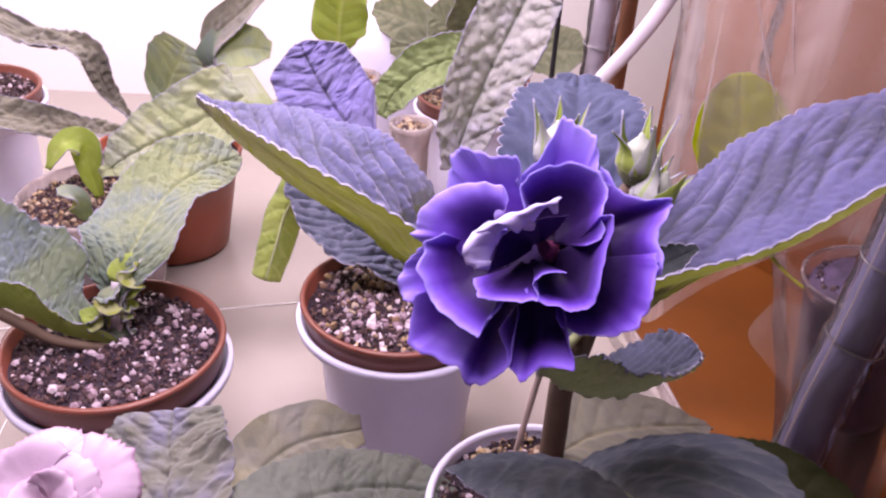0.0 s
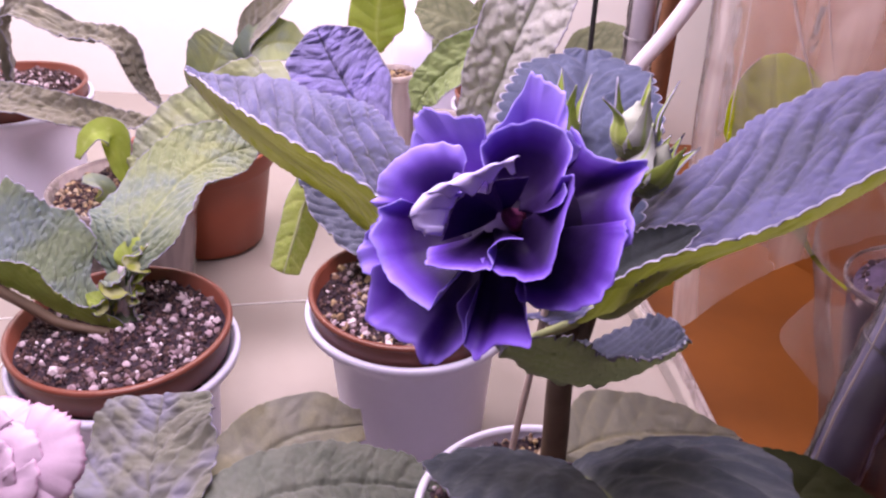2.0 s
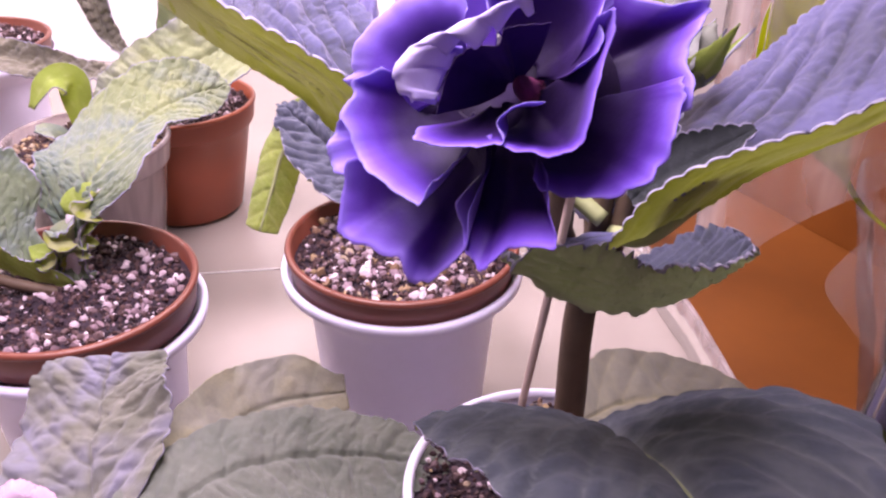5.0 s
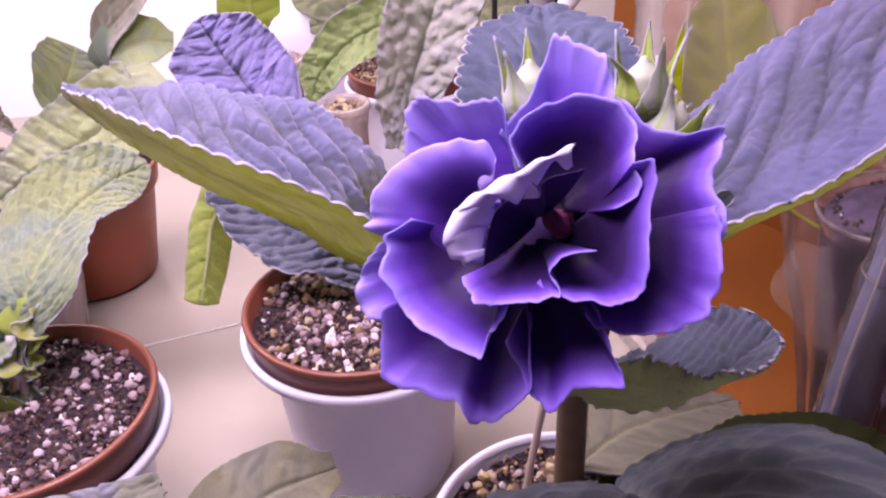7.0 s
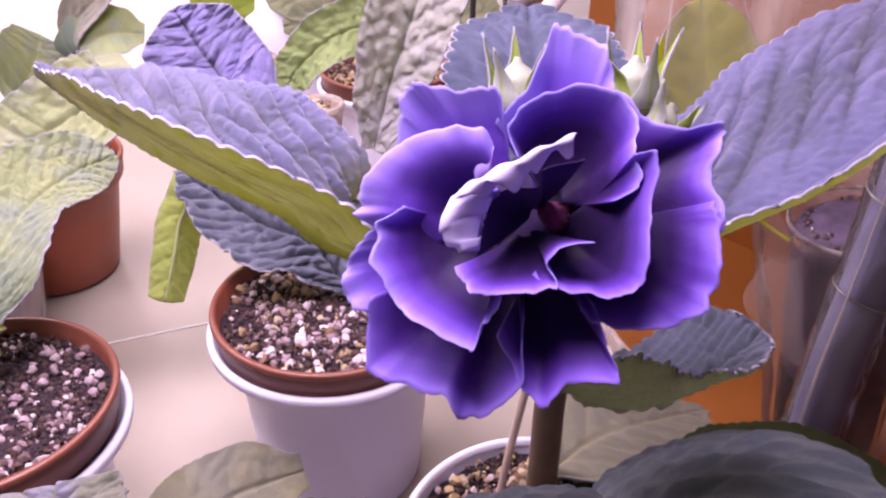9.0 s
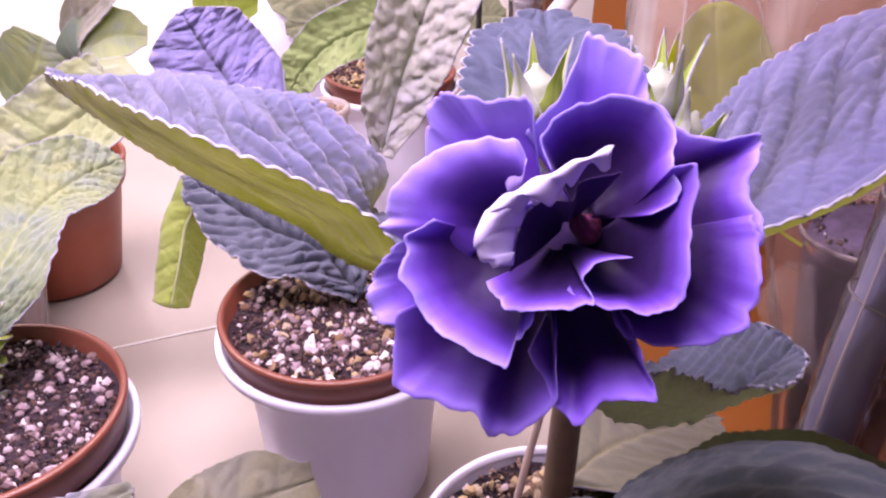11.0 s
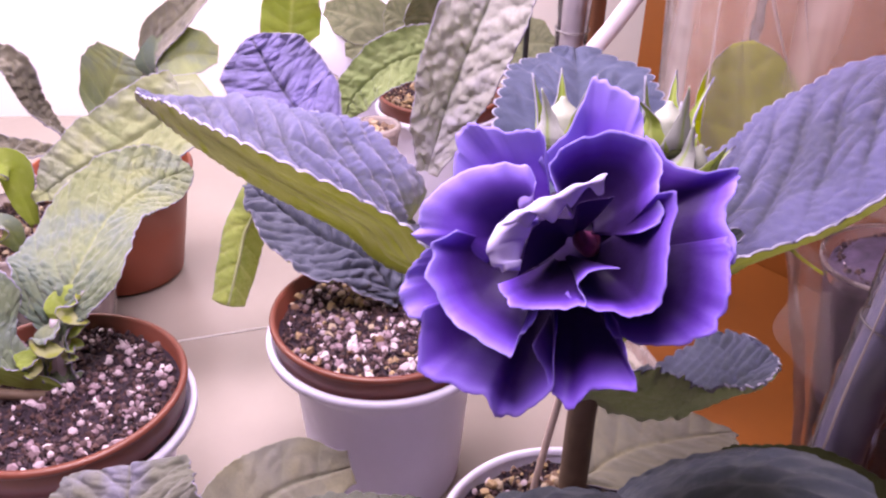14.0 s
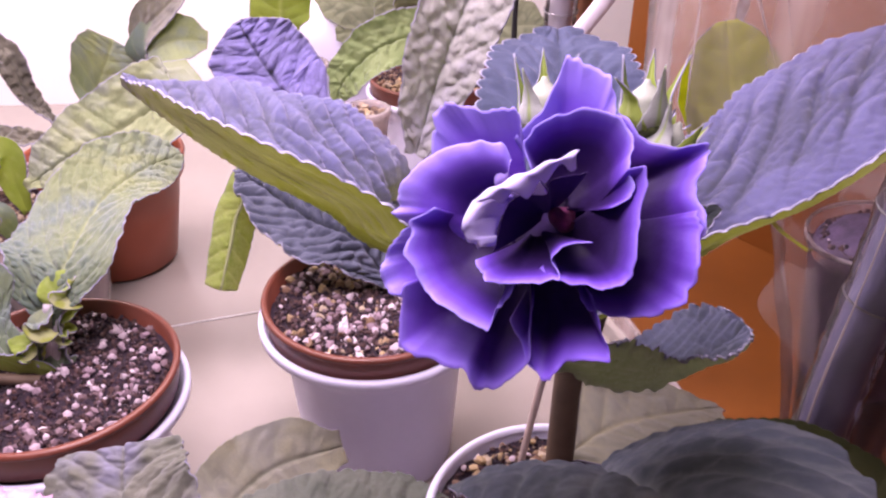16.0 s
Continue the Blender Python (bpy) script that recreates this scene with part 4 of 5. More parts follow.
# inner curls
def ribbon(upper, lower, seed, name="petal"):
    """The back of an inner petal, folded over between two edges, its lit look put into the colour."""
    inv = flower.matrix_world.inverted()
    a, b = spline(upper, 60), spline(lower, 60)
    grid, values = [], []
    for i in range(16):
        s = i / 15
        row = []
        for j in range(60):
            p = a[j].lerp(b[j], (0.66 if j < 34 else 0.95) * s)
            p.z += 2.2 * math.sin(math.pi * s) + 0.5 * noise.noise(Vector((j * 0.22, s * 2, seed)))
            p.y += 1.3 * s**2 * math.sin(j * 0.62 + seed) + 0.4 * (1 - s) * math.sin(j * 0.8)
            row.append(inv @ flower_place(p))
        grid.append(row)
        values.append([(0.35 + 0.65 * abs(2 * s - 1),)] * 60)
    return part(name, sheet(grid, 0.00018, values, ("reach",), inv.to_3x3() @ FLOWER_N), (petal_lit, petal_inside, petal_lit), flower)


ribbon([(5.7, 11.3, 19.0), (-0.4, 7.5, 19.0), (-7.2, 2.6, 19.5), (-11.4, -2.0, 22.0), (-12.4, -6.6, 24.5), (-11.9, -10.0, 24.0), (-9.2, -12.0, 21.0)], [(5.8, 7.4, 18.0), (1.3, 4.9, 17.0), (0.8, 1.3, 17.0), (-4.0, 0.6, 16.5), (-6.5, -1.7, 16.5), (-7.3, -6.0, 16.5), (-6.7, -11.1, 17.5)], 4)
petal([(7.2, 8.0, 14.0), (1.3, 4.9, 17.0), (0.7, 1.7, 17.0), (-4.1, 0.8, 16.5), (-6.5, -1.7, 16.5), (-7.3, -6.0, 16.5), (-7.6, -11.8, 15.0)], (-1.6, -1.0, 1.0), belly=-2, frill=0.2, seed=12, pale=0.25, skins=(petal_inside, petal_inside))
petal([(-12.0, -14.4, 12.0), (-6.5, -17.6, 21.5), (-2.0, -17.6, 19.5), (5.1, -15.3, 18.0), (7.3, -13.8, 17.0), (4.7, -10.6, 16.0), (7.4, -7.2, 16.5), (12.1, -5.7, 16.5)], (-2.3, -4.5, 3.0), belly=-3, frill=0.6, seed=13, pale=0.98, tone=2.2)


# ---- background pots ----
third = potted((-0.226, 0.455), 0.0470, 0.086, 21, cachepot=False, chips="all", label="young plant in a small pot")
third_pot = [c for c in third.children if c.name.startswith("pot")][0]
for piece in (third_pot, *third_pot.children):
    piece.data.materials[0] = cloudy_plastic
part("soil_body", lathe([(0.0265, 0.010), (0.0390, 0.062), (0.0405, 0.0745)]), cup_soil, third)
fourth = potted((-0.205, 0.538), 0.0530, 0.081, 23, cachepot=False, label="streptocarpus with long ribbed leaf in a terracotta pot")
fifth = potted((-0.372, 0.577), 0.0600, 0.104, 25, label="streptocarpus with long drooping dull leaves in a terracotta pot")
sixth = potted((0.022, 0.615), 0.047, 0.104, 27, chips="all", label="streptocarpus with ribbed green leaves in a terracotta pot")

leaf(fourth, [(-0.19, 0.50, 0.09), (-0.1374, 0.5, 0.136), (-0.1705, 0.48, 0.1219), (-0.1958, 0.46, 0.1141), (-0.2173, 0.45, 0.1008)], 0.028, (0.3, 0.8, 1.0, 0.9, 0.6, 0.1), up=(0.2, -0.6, 0.8), cup=(0.4, 0.4), quilt=0.0032, veins=12, net=0.005, nu=130, nv=54, skin=ribbed_yellow, under=ribbed_yellow, seed=30, label="long ribbed grey green leaf")
leaf(fifth, [(-0.36, 0.57, 0.10), (-0.3329, 0.55, 0.167), (-0.2803, 0.53, 0.1599), (-0.2435, 0.52, 0.157), (-0.2334, 0.52, 0.1302), (-0.2187, 0.52, 0.1071)], 0.012, (0.6, 1.0, 0.9, 0.8, 0.6, 0.2), up=(0.1, -0.5, 0.9), cup=(0.8, 0.8), quilt=0.0008, veins=20, net=0.006, nu=120, nv=40, skin=strep_dark, under=strep_dark, cells=0.0030, cell=200.0, wave=0.002, seed=31, label="long drooping dull leaf")
leaf(fifth, [(-0.38, 0.55, 0.10), (-0.3258, 0.51, 0.1178), (-0.2774, 0.5, 0.114), (-0.2447, 0.5, 0.1102), (-0.2113, 0.5, 0.1088)], 0.014, (0.6, 1.0, 0.95, 0.8, 0.6, 0.1), up=(0.1, -0.6, 0.8), cup=(0.6, 0.6), quilt=0.0008, veins=20, net=0.006, nu=120, nv=40, skin=strep_dark, under=strep_dark, cells=0.0026, cell=200.0, wave=0.002, seed=32)
leaf(third, [(-0.225, 0.46, 0.08), (-0.2281, 0.46, 0.1002), (-0.2284, 0.46, 0.1176), (-0.2374, 0.45, 0.1217), (-0.2444, 0.44, 0.1091)], 0.010, (0.3, 0.7, 1.0, 0.9, 0.6, 0.2), up=(0.0, -0.8, 0.6), cup=(0.4, 0.4), quilt=0.0005, veins=7, skin=bright_leaf, seed=33, nu=30, nv=16)
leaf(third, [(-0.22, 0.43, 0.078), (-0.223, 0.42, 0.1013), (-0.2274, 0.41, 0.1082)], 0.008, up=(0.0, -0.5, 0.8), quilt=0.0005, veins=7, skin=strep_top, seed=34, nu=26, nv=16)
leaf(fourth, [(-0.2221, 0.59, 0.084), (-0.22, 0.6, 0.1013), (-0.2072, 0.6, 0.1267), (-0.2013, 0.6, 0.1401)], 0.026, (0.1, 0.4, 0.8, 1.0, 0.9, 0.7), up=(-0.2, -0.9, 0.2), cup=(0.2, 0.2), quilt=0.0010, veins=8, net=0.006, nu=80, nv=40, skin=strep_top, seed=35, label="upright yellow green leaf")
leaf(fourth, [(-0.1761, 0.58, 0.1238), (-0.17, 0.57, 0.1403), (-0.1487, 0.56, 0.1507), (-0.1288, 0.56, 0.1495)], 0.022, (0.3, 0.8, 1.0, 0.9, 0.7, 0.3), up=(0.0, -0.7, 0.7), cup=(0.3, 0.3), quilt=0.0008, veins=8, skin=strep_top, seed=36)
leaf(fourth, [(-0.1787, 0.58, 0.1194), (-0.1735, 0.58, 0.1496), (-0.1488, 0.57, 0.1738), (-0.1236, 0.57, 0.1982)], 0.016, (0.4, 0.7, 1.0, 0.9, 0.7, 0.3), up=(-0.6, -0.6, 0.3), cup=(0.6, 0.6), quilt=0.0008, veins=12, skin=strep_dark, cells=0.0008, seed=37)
leaf(sixth, [(-0.0854, 0.62, 0.1279), (-0.0873, 0.62, 0.1458), (-0.0846, 0.62, 0.1677), (-0.08, 0.62, 0.1889)], 0.0215, (0.15, 0.6, 1.0, 1.0, 0.85, 0.3), up=(0.1, -1, 0.2), cup=(0.3, 0.3), wave=0.0035, quilt=0.0012, veins=7, skin=bright_leaf, seed=38, label="fresh green upright leaf")
leaf(sixth, [(0.030, 0.605, 0.095), (0.032, 0.580, 0.137), (0.010, 0.558, 0.151), (-0.018, 0.555, 0.143), (-0.040, 0.553, 0.124), (-0.048, 0.55, 0.107)], 0.0185, (0.3, 0.8, 1.0, 1.0, 0.85, 0.2), up=(-0.3, -0.75, 0.5), cup=(0.4, 0.4), wave=0.002, quilt=0.0036, veins=13, net=0.005, nu=130, nv=54, skin=ribbed_green, seed=39, label="ribbed green arching leaf")
leaf(sixth, [(-0.0014, 0.41, 0.1344), (0.0073, 0.405, 0.1707), (0.0179, 0.4, 0.2038), (0.0295, 0.4, 0.2327), (0.036, 0.4, 0.249)], 0.022, (0.3, 0.75, 0.95, 1.0, 0.9, 0.6), up=(-0.2, -0.9, 0.2), fold=(0.45, 0.35), cup=(0.1, 0.1), quilt=0.0030, veins=9, slant=0.8, net=0.0070, skin=strep_silver, cells=0.0020, cell=190.0, seed=40, nu=130, nv=60, label="tall crinkled grey leaf")


# ---- plant in the foreground with pink flowers ----
grow_pot("cachepot", (-0.105, 0.150, 0.0), 0.045, 0.078, white_plastic, "white plastic pot of the pink flowering plant", "pot")
front = thing("pink_gloxinia_plant", (-0.105, 0.150, 0.003), "low plant with grey green toothed leaves and pink frilled flowers", "potted plant")
fill_soil(front, 0.041, 0.062, 41, 60)
CROWN = (-0.10, 0.155, 0.068)
leaf(front, [CROWN, (-0.0727, 0.2, 0.0875), (-0.0371, 0.222, 0.0836), (0.0072, 0.226, 0.0763)], 0.020, (0.2, 0.9, 1.0, 1.0, 0.75, 0.05), up=(0.0, -0.25, 1.0), cup=(-0.25, 0.1), quilt=0.0018, veins=10, teeth=0.0014, tooth_count=34, net=0.0065, cells=0.0004, cell=420.0, downy=False, skin=grey_green, seed=50, label="toothed grey green leaf")
leaf(front, [CROWN, (-0.0884, 0.235, 0.0621), (-0.071, 0.262, 0.0652), (-0.0417, 0.275, 0.0641)], 0.0195, (0.2, 0.6, 0.95, 1.0, 0.9, 0.35), up=(0.1, -0.6, 0.8), cup=(0.15, 0.15), quilt=0.0014, veins=7, net=0.007, wave=0.0015, downy=False, nu=90, nv=44, skin=grey_yellow, under=grey_yellow, seed=51, label="fading yellowish grey leaf")
leaf(front, [CROWN, (-0.106, 0.196, 0.076), (-0.112, 0.216, 0.0845), (-0.1155, 0.234, 0.0905), (-0.1165, 0.248, 0.0975)], 0.0285, (0.2, 0.6, 0.95, 1.0, 0.92, 0.72), up=(-0.22, -0.5, 0.85), cup=(0.1, 0.25), quilt=0.0024, veins=7, slant=0.9, teeth=0.0016, tooth_count=12, net=0.006, nu=110, nv=64, cells=0.0007, cell=230.0, wave=0.003, downy=False, skin=grey_soft, under=grey_soft, seed=52, label="crinkled grey green leaf")


def pink_flower(at, size, seed, aim):
    ob = thing("pink_flower", at, "pale pink frilled flower", "")
    ob.parent = front
    ob.matrix_parent_inverse = front.matrix_world.inverted()
    bpy.context.view_layer.update()
    inv = ob.matrix_world.inverted()
    n = Vector(aim).normalized()
    a = n.cross(Vector((0, 1, 0.3))).normalized()
    b = n.cross(a)
    rnd = random.Random(seed)
    for ring, (count, reach, lift) in enumerate(((5, 1.0, 0.10), (4, 0.72, 0.26), (3, 0.42, 0.34))):
        for k in range(count):
            th0 = 2 * math.pi * (k + 0.5 * ring) / count + rnd.uniform(-0.15, 0.15)
            wide = 4.2 / count
            rr = reach * rnd.uniform(0.85, 1.1)
            grid, values = [], []
            for i in range(18):
                s = i / 17
                row, vals = [], []
                for j in range(48):
                    q = 2 * j / 47 - 1
                    th = th0 + q * wide * (0.35 + 0.65 * s)
                    r = size * rr * s * (1 - 0.20 * q * q) * (1 + s**4 * (0.07 * noise.noise(Vector((q * 6, k, seed))) + 0.05 * noise.noise(Vector((q * 19, k, seed)))))
                    h = size * (lift * s**1.4 - 0.25 * s**3 + 0.17 * s**2 * noise.noise(Vector((q * 1.3, s * 1.5, seed + k + ring * 9))) + 0.03 * s**6 * noise.noise(Vector((q * 4, k, seed))))
                    row.append(inv @ (Vector(at) + (a * math.cos(th) + b * math.sin(th)) * r + n * h))
                    vals.append((s,))
                grid.append(row)
                values.append(vals)
            part("petal", sheet(grid, 0.0004, values, ("reach",), inv.to_3x3() @ n), (pink_petal, pink_petal, pink_petal), ob)
    rod(front, [CROWN, Vector(CROWN).lerp(Vector(at), 0.6), Vector(at) - n * 0.002], (0.002, 0.0018, 0.002), stem_skin, "flower_stalk", steps=14)


pink_flower((-0.113, 0.147, 0.160), 0.0220, 3, (0.15, -0.6, 0.8))
pink_flower((-0.152, 0.150, 0.152), 0.0215, 7, (-0.1, -0.6, 0.8))
pink_flower((-0.122, 0.188, 0.084), 0.012, 12, (0.1, -0.7, 0.7))


# ---- poles, cable and bag beside the shelf ----
pole = thing("wrapped_pole", (0.150, 0.242, -0.03), "slanting blue grey pole wrapped in clear film", "pole")
rod(pole, [(0.1415, 0.240, -0.029), (0.158, 0.2625, 0.088), (0.178, 0.281, 0.165), (0.228, 0.332, 0.42)], (0.0092, 0.0092, 0.0092, 0.0092), pole_paint, "pole_core", sides=28, steps=24)
rod(pole, [(0.1415, 0.240, -0.028), (0.158, 0.2625, 0.088), (0.178, 0.281, 0.165), (0.228, 0.332, 0.415)], (0.0118, 0.0114, 0.0122, 0.0118), wrap_film, "film_wrap", "clear creased plastic film", sides=40, steps=60, lumps=0.12)
rod(pole, [(0.1295, 0.234, -0.02), (0.1460, 0.2565, 0.088), (0.1660, 0.275, 0.165), (0.2160, 0.326, 0.41)], (0.0003, 0.0006, 0.0003, 0.0006), milky_film, "film_edge", "overlapping edge of the film", sides=8, steps=30, lumps=0.3)
for z in (0.128, 0.165, 0.230):
    f = (z + 0.03) / 0.45
    c = Vector((0.1385, 0.240, -0.03)).lerp(Vector((0.228, 0.332, 0.42)), f)
    ring = [c + Vector((0.0124 * math.cos(k * 0.5236), 0.0124 * math.sin(k * 0.5236), 0.002 * math.sin(k * 0.5236 + z * 40))) for k in range(13)]
    rod(pole, ring, (0.0005, 0.0005), wire_metal, "wire_tie", sides=6, steps=40)

back_pole = thing("metal_pole", (0.100, 0.545, 0.0), "grey metal pole wrapped in clear film", "pole")
rod(back_pole, [(0.100, 0.545, 0.001), (0.1005, 0.545, 0.2), (0.102, 0.545, 0.5)], (0.0075, 0.0075, 0.0075), pole_metal, "pole_core", sides=24)
rod(back_pole, [(0.100, 0.545, 0.002), (0.1005, 0.545, 0.2), (0.102, 0.545, 0.49)], (0.0105, 0.0102, 0.0105), wrap_film, "film_wrap", sides=32, steps=50, lumps=0.12)
for z in (0.170, 0.205):
    ring = [Vector((0.1005 + 0.0112 * math.cos(k * 0.5236), 0.545 + 0.0112 * math.sin(k * 0.5236), z + 0.001 * math.sin(k * 0.5236))) for k in range(13)]
    rod(back_pole, ring, (0.0005, 0.0005), wire_metal, "wire_tie", sides=6, steps=36)
tagged(rod(None, [(0.124, 0.58, 0.001), (0.124, 0.58, 0.25), (0.124, 0.58, 0.5)], (0.007, 0.007, 0.007), brown_wood, "brown_post", sides=20), "dark brown round wooden post", "post")
tagged(rod(None, [(0.066, 0.520, 0.001), (0.066, 0.520, 0.15), (0.0665, 0.520, 0.4)], (0.0017, 0.0017, 0.0017), black_metal, "thin_rod", sides=10), "thin dark metal rod", "rod")
tagged(rod(None, [(0.0701, 0.47, 0.14), (0.0865, 0.46, 0.1737), (0.099, 0.45, 0.1978), (0.1095, 0.44, 0.2232), (0.1139, 0.43, 0.249), (0.1107, 0.42, 0.2849)], (0.0046, 0.0046, 0.0046), white_cable, "cable", sides=16, steps=40), "thick white lamp cable", "cable")

# tray rim
rim = thing("tray_rim", (0.13, 0.36, 0.0), "low pale plastic rim along the edge of the shelf", "rim")
rod(rim, [(0.176, -0.02, 0.024), (0.129, 0.353, 0.026), (0.111, 0.4465, 0.026), (0.066, 0.68, 0.026)], (0.0015, 0.0015, 0.0015), milky_film, "rim_bead", sides=10)
bm = bmesh.new()
line = spline([(0.176, -0.02, 0.0), (0.129, 0.353, 0.0), (0.111, 0.4465, 0.0), (0.066, 0.68, 0.0)], 24)
rows = [[bm.verts.new(rim.matrix_world.inverted() @ (p + Vector((dx, 0, z)))) for p in line] for dx, z in ((-0.001, 0.001), (-0.001, 0.025), (0.001, 0.025), (0.001, 0.001))]
for a, b in zip(rows, rows[1:] + rows[:1]):
    for k in range(23):
        bm.faces.new((a[k], a[k + 1], b[k + 1], b[k]))
part("rim_wall", bm, milky_film, rim)

# shelf seams
for pts in ([(-0.40, 0.398, 0.0003), (-0.154, 0.4515, 0.0006), (-0.098, 0.4638, 0.0006), (0.09, 0.505, 0.0003)], [(-0.2500, 0.3510, 0.0004), (-0.2450, 0.3050, 0.0004)], [(-0.2840, 0.4180, 0.0004), (-0.2830, 0.3690, 0.0004)]):
    tagged(rod(None, pts, (0.0004, 0.0004), wall_matter, "trim", sides=8), "thin raised seam in the shelf plastic", "seam", kind="structure")

# clear bag with a cup and a leaf in it
cup = thing("clear_cup", (0.217, 0.318, -0.03), "tall clear plastic cup with dark soil inside a bag", "cup")
cup.rotation_euler = (0, radians(-7.6), 0)
bpy.context.view_layer.update()
prof = [(0.0205, 0.0), (0.0215, 0.002), (0.027, 0.155), (0.0285, 0.158), (0.0292, 0.160), (0.0285, 0.162), (0.0268, 0.161), (0.0258, 0.155), (0.0200, 0.003)]
part("cup_wall", lathe(prof, 56), clear_plastic, cup)
part("cup_rim", lathe([(0.0284, 0.1607), (0.0292, 0.1612), (0.0292, 0.1626), (0.0284, 0.1630)], 56, caps=False), milky_film, cup)
part("cup_filling", lathe([(0.020, 0.070), (0.0236, 0.085), (0.0262, 0.150), (0.0245, 0.158), (0.016, 0.163), (0.001, 0.165)], 40), purple_soil, cup)
fill_soil(cup, 0.0235, 0.1600, 61, 110, 0.5)
leaf(cup, [(0.180, 0.325, 0.112), (0.160, 0.345, 0.125), (0.1408, 0.358, 0.1596), (0.1355, 0.361, 0.1853), (0.1292, 0.3634, 0.213)], 0.0245, (0.02, 0.02, 0.05, 0.40, 0.80, 0.97, 1.0, 1.0), blunt=0.6, up=(-0.3, -0.9, 0.3), cup=(0.2, 0.2), quilt=0.0010, veins=8, skin=mid_leaf, under=mid_leaf, seed=60, label="broad green leaf")
bag = thing("plastic_bag", (0.185, 0.385, -0.03), "tall clear creased plastic bag over a cup", "bag")
bag_inverse = bag.matrix_world.inverted()


def film_tube(name, rows, columns, place, film, label):
    """An open tube of thin film: place(u, angle) gives each point."""
    bm = bmesh.new()
    rings = [[bm.verts.new(bag_inverse @ place(i / (rows - 1), 2 * math.pi * k / columns)) for k in range(columns)] for i in range(rows)]
    for a, b in zip(rings, rings[1:]):
        for k in range(columns):
            bm.faces.new((a[k], a[(k + 1) % columns], b[(k + 1) % columns], b[k]))
    return part(name, bm, film, bag, label)


def bag_body(u, th):
    hem = 0.050 + 0.090 * abs(math.sin(th)) ** 1.5
    z = hem + (0.44 - hem) * u
    c, s = math.cos(th), math.sin(th)
    fold = 0.030 * math.sin(th * 5 + 1.2 * math.sin(u * 3)) + 0.05 * noise.noise(Vector((c * 2, s * 2, u * 3))) + 0.012 * noise.noise(Vector((c * 7, s * 7, u * 7)))
    shrink = 1 - 0.12 * (1 - u) ** 4
    return Vector((0.187 + 0.080 * c * shrink * (1 + fold), 0.387 + 0.058 * s * shrink * (1 + 2 * fold), z))


def bag_foot(u, th):
    c, s = math.cos(th), math.sin(th)
    r = curve1((0.024, 0.027, 0.031, 0.036, 0.040), u) * (1 + 0.14 * noise.noise(Vector((c * 2.5, s * 2.5, u * 3 + 7))) + 0.05 * abs(math.sin(th * 4)))
    return Vector((0.219 - 0.020 * u + r * c, 0.320 + 0.012 * u + r * s, -0.0292 + 0.165 * u))


film_tube("bag_body", 60, 110, bag_body, clear_film, "milky pink clear film")
film_tube("bag_foot", 40, 72, bag_foot, foot_film, "film crumpled round the cup")
edge_line = spline([(0.1466, 0.3, 0.13), (0.1341, 0.294, 0.1137), (0.1516, 0.297, 0.0907), (0.1711, 0.3, 0.0696)], 24)
back_line = spline([(0.1675, 0.312, 0.1214), (0.1771, 0.312, 0.0904), (0.1864, 0.312, 0.0584)], 24)
bm = bmesh.new()
rows = []
for i in range(14):
    f = i / 13
    rows.append([bm.verts.new(bag_inverse @ (a.lerp(b, f) + Vector((0, -0.006, 0)) * math.sin(math.pi * f) + Vector((0.0, 0.0015, 0.0)) * noise.noise(a * 180 + b * 90 * f))) for a, b in zip(edge_line, back_line)])
for a, b in zip(rows, rows[1:]):
    for k in range(23):
        bm.faces.new((a[k], a[k + 1], b[k + 1], b[k]))
part("bag_corner", bm, clear_film, bag, "loose corner of the film")
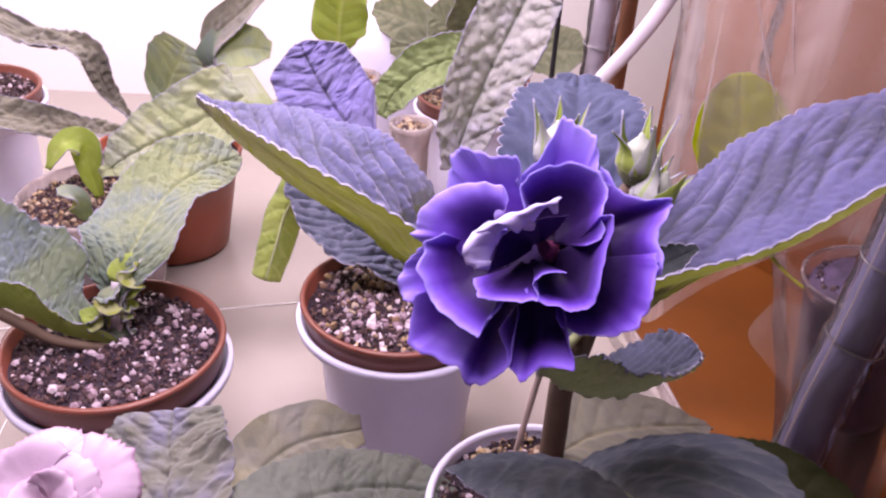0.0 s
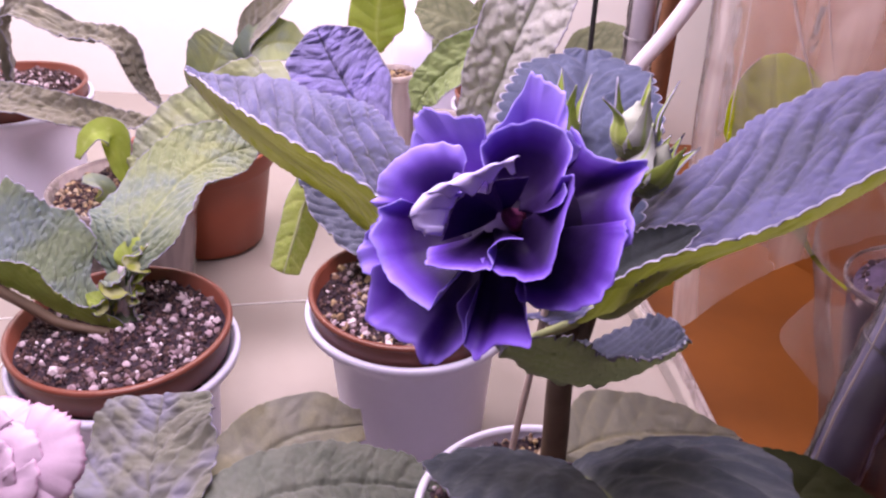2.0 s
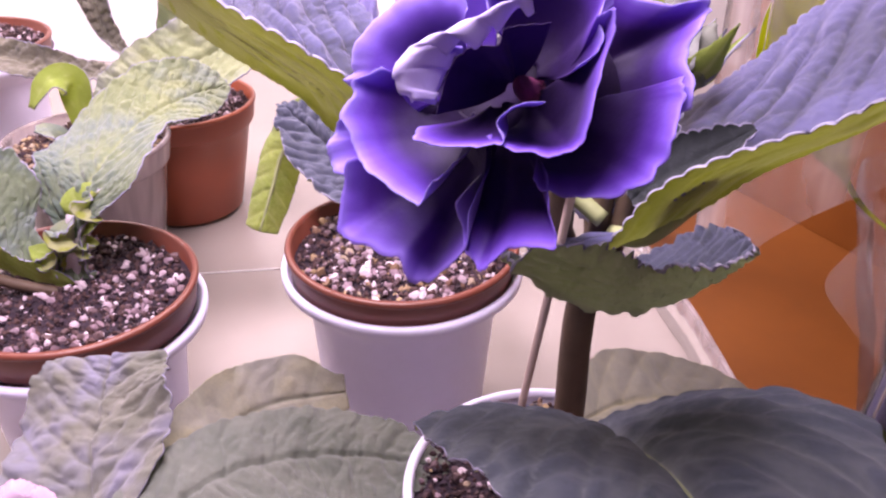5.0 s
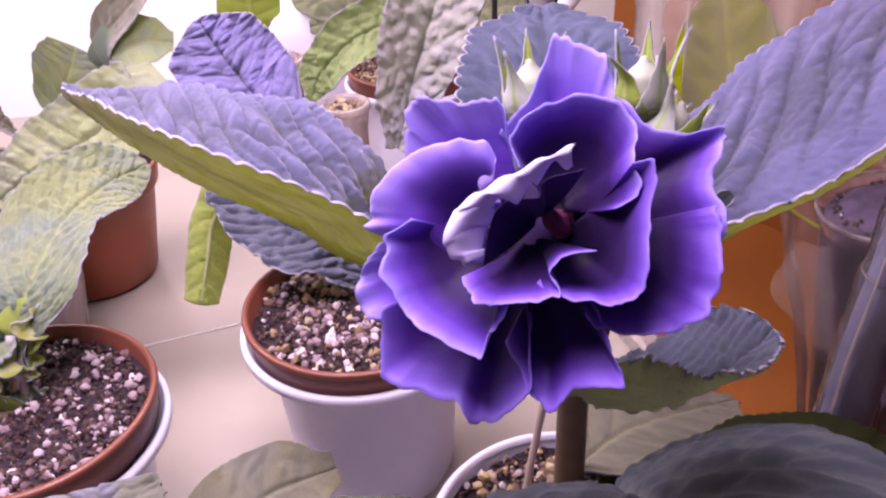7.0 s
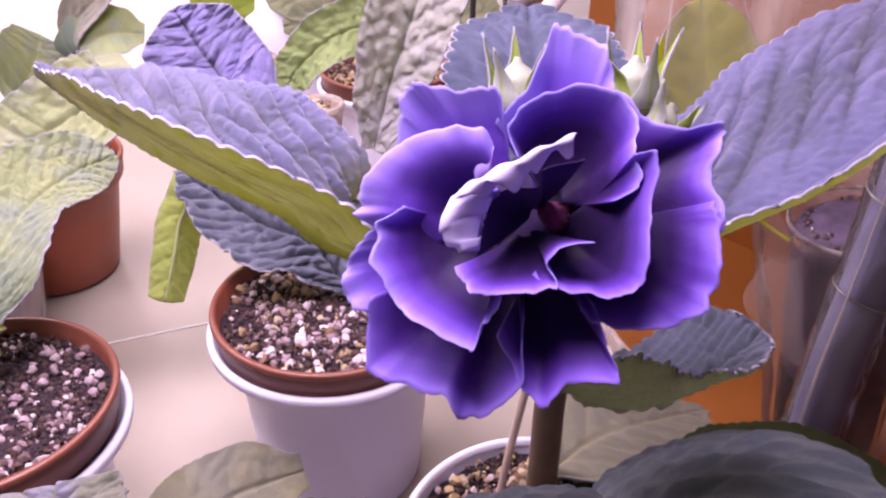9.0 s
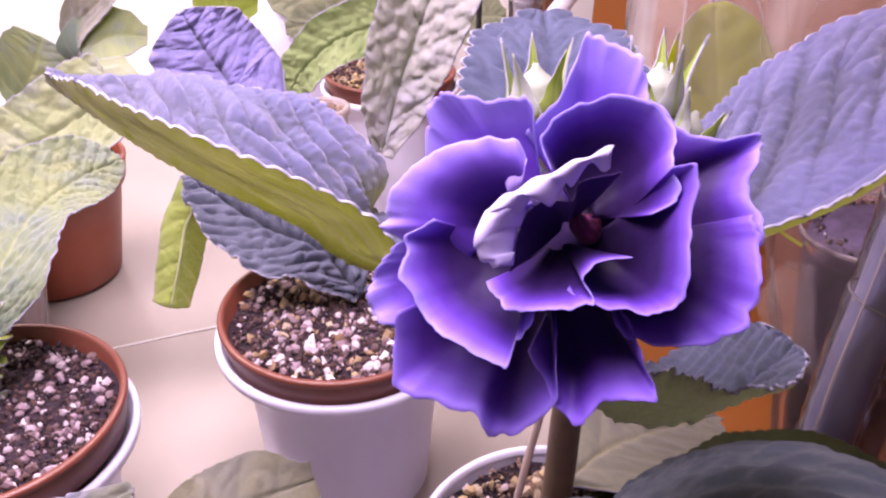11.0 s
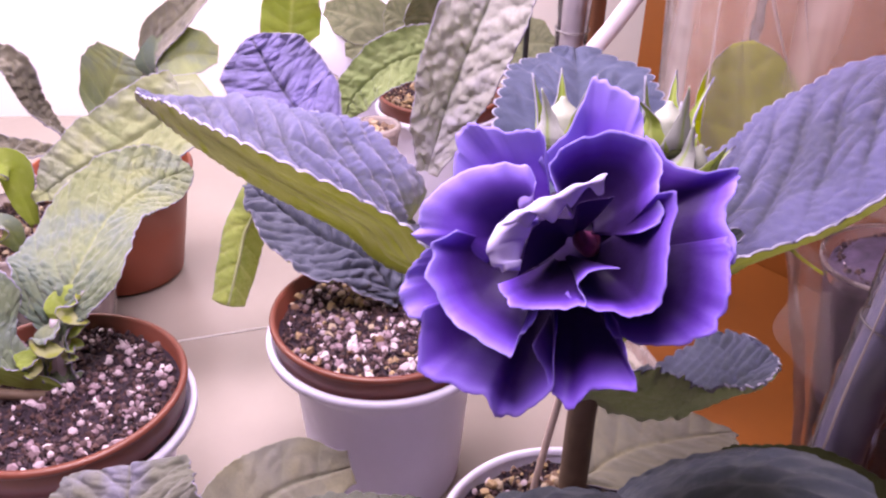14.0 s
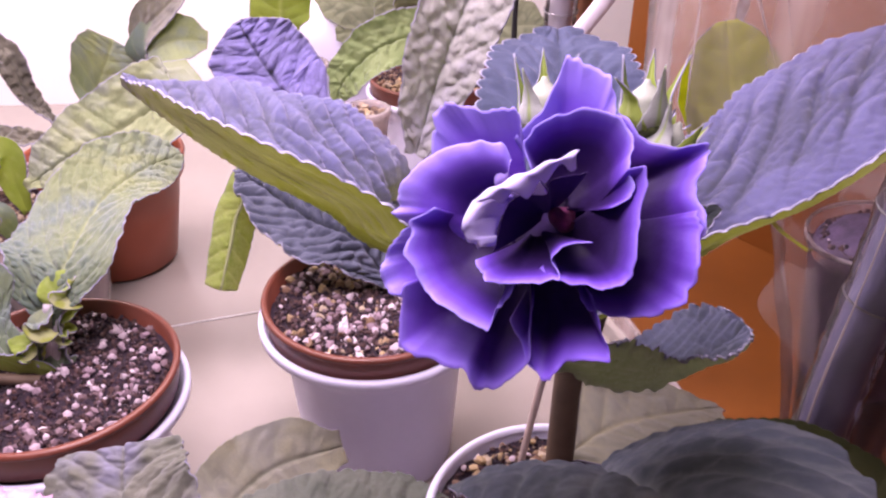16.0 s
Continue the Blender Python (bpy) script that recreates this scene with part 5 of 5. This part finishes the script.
# pale rods stand in for the bright glints along the film's creases
for path, r in (([(0.1113, 0.357, 0.2569), (0.112, 0.353, 0.218), (0.1118, 0.351, 0.197), (0.1118, 0.349, 0.1772)], 0.0006), ([(0.1144, 0.335, 0.2619), (0.1256, 0.334, 0.2324), (0.1402, 0.333, 0.2015)], 0.0008), ([(0.1288, 0.334, 0.2672), (0.1349, 0.333, 0.2404), (0.1446, 0.333, 0.2109)], 0.0005)):
    rod(bag, path, (r * 0.3, r, r * 0.2), milky_film, "bag_seam", sides=8, steps=30)

# ---- small things at the back ----
def small_cup(at, r, h, seed):
    ob = grow_pot("small_cup", at, r, h, milky_film, "small clear plastic cup with brown soil", "cup", foot=0.75)
    fill_soil(ob, r - 0.002, h - 0.004, seed, 70, 0.7, chips="all")
    return ob


small_cup((-0.072, 0.610, 0.0), 0.0175, 0.117, 71)
small_cup((-0.027, 0.505, 0.0), 0.0145, 0.122, 72)
tub = part("white_tub", lathe([(0.050, 0.0), (0.052, 0.002), (0.055, 0.06), (0.055, 0.10), (0.051, 0.117), (0.040, 0.129), (0.020, 0.136), (0.001, 0.137)]), white_plastic)
tub.location = (-0.040, 0.760, 0.0)
tagged(tub, "upturned white plastic tub by the wall", "tub")
far = thing("round_leaved_plant", (0.035, 0.700, 0.0), "low plant with round grey green leaves in a pot", "potted plant")
far_pot = grow_pot("pot", (0, 0, 0), 0.04, 0.09, terracotta, "", "")
far_pot.parent = far
fill_soil(far, 0.037, 0.080, 73, 60)
for k, (tip, w) in enumerate((((-0.0515, 0.7, 0.1113), 0.020), ((0.0077, 0.68, 0.1657), 0.024), ((-0.0177, 0.7, 0.1452), 0.026), ((0.1166, 0.66, 0.1265), 0.022), ((-0.068, 0.72, 0.1401), 0.022))):
    base = Vector((0.035, 0.700, 0.085))
    tip = Vector(tip)
    leaf(far, [base, base.lerp(tip, 0.45) + Vector((0, 0, 0.012)), base.lerp(tip, 0.75) + Vector((0, 0, 0.008)), tip], w, (0.05, 0.12, 0.8, 1.0, 0.85, 0.25), up=(0, -0.85, 0.5), cup=(0.25, 0.25), quilt=0.001, veins=7, slant=0.8, teeth=0.0006, tooth_count=16, skin=far_leaf, seed=80 + k, label="round grey green leaf")
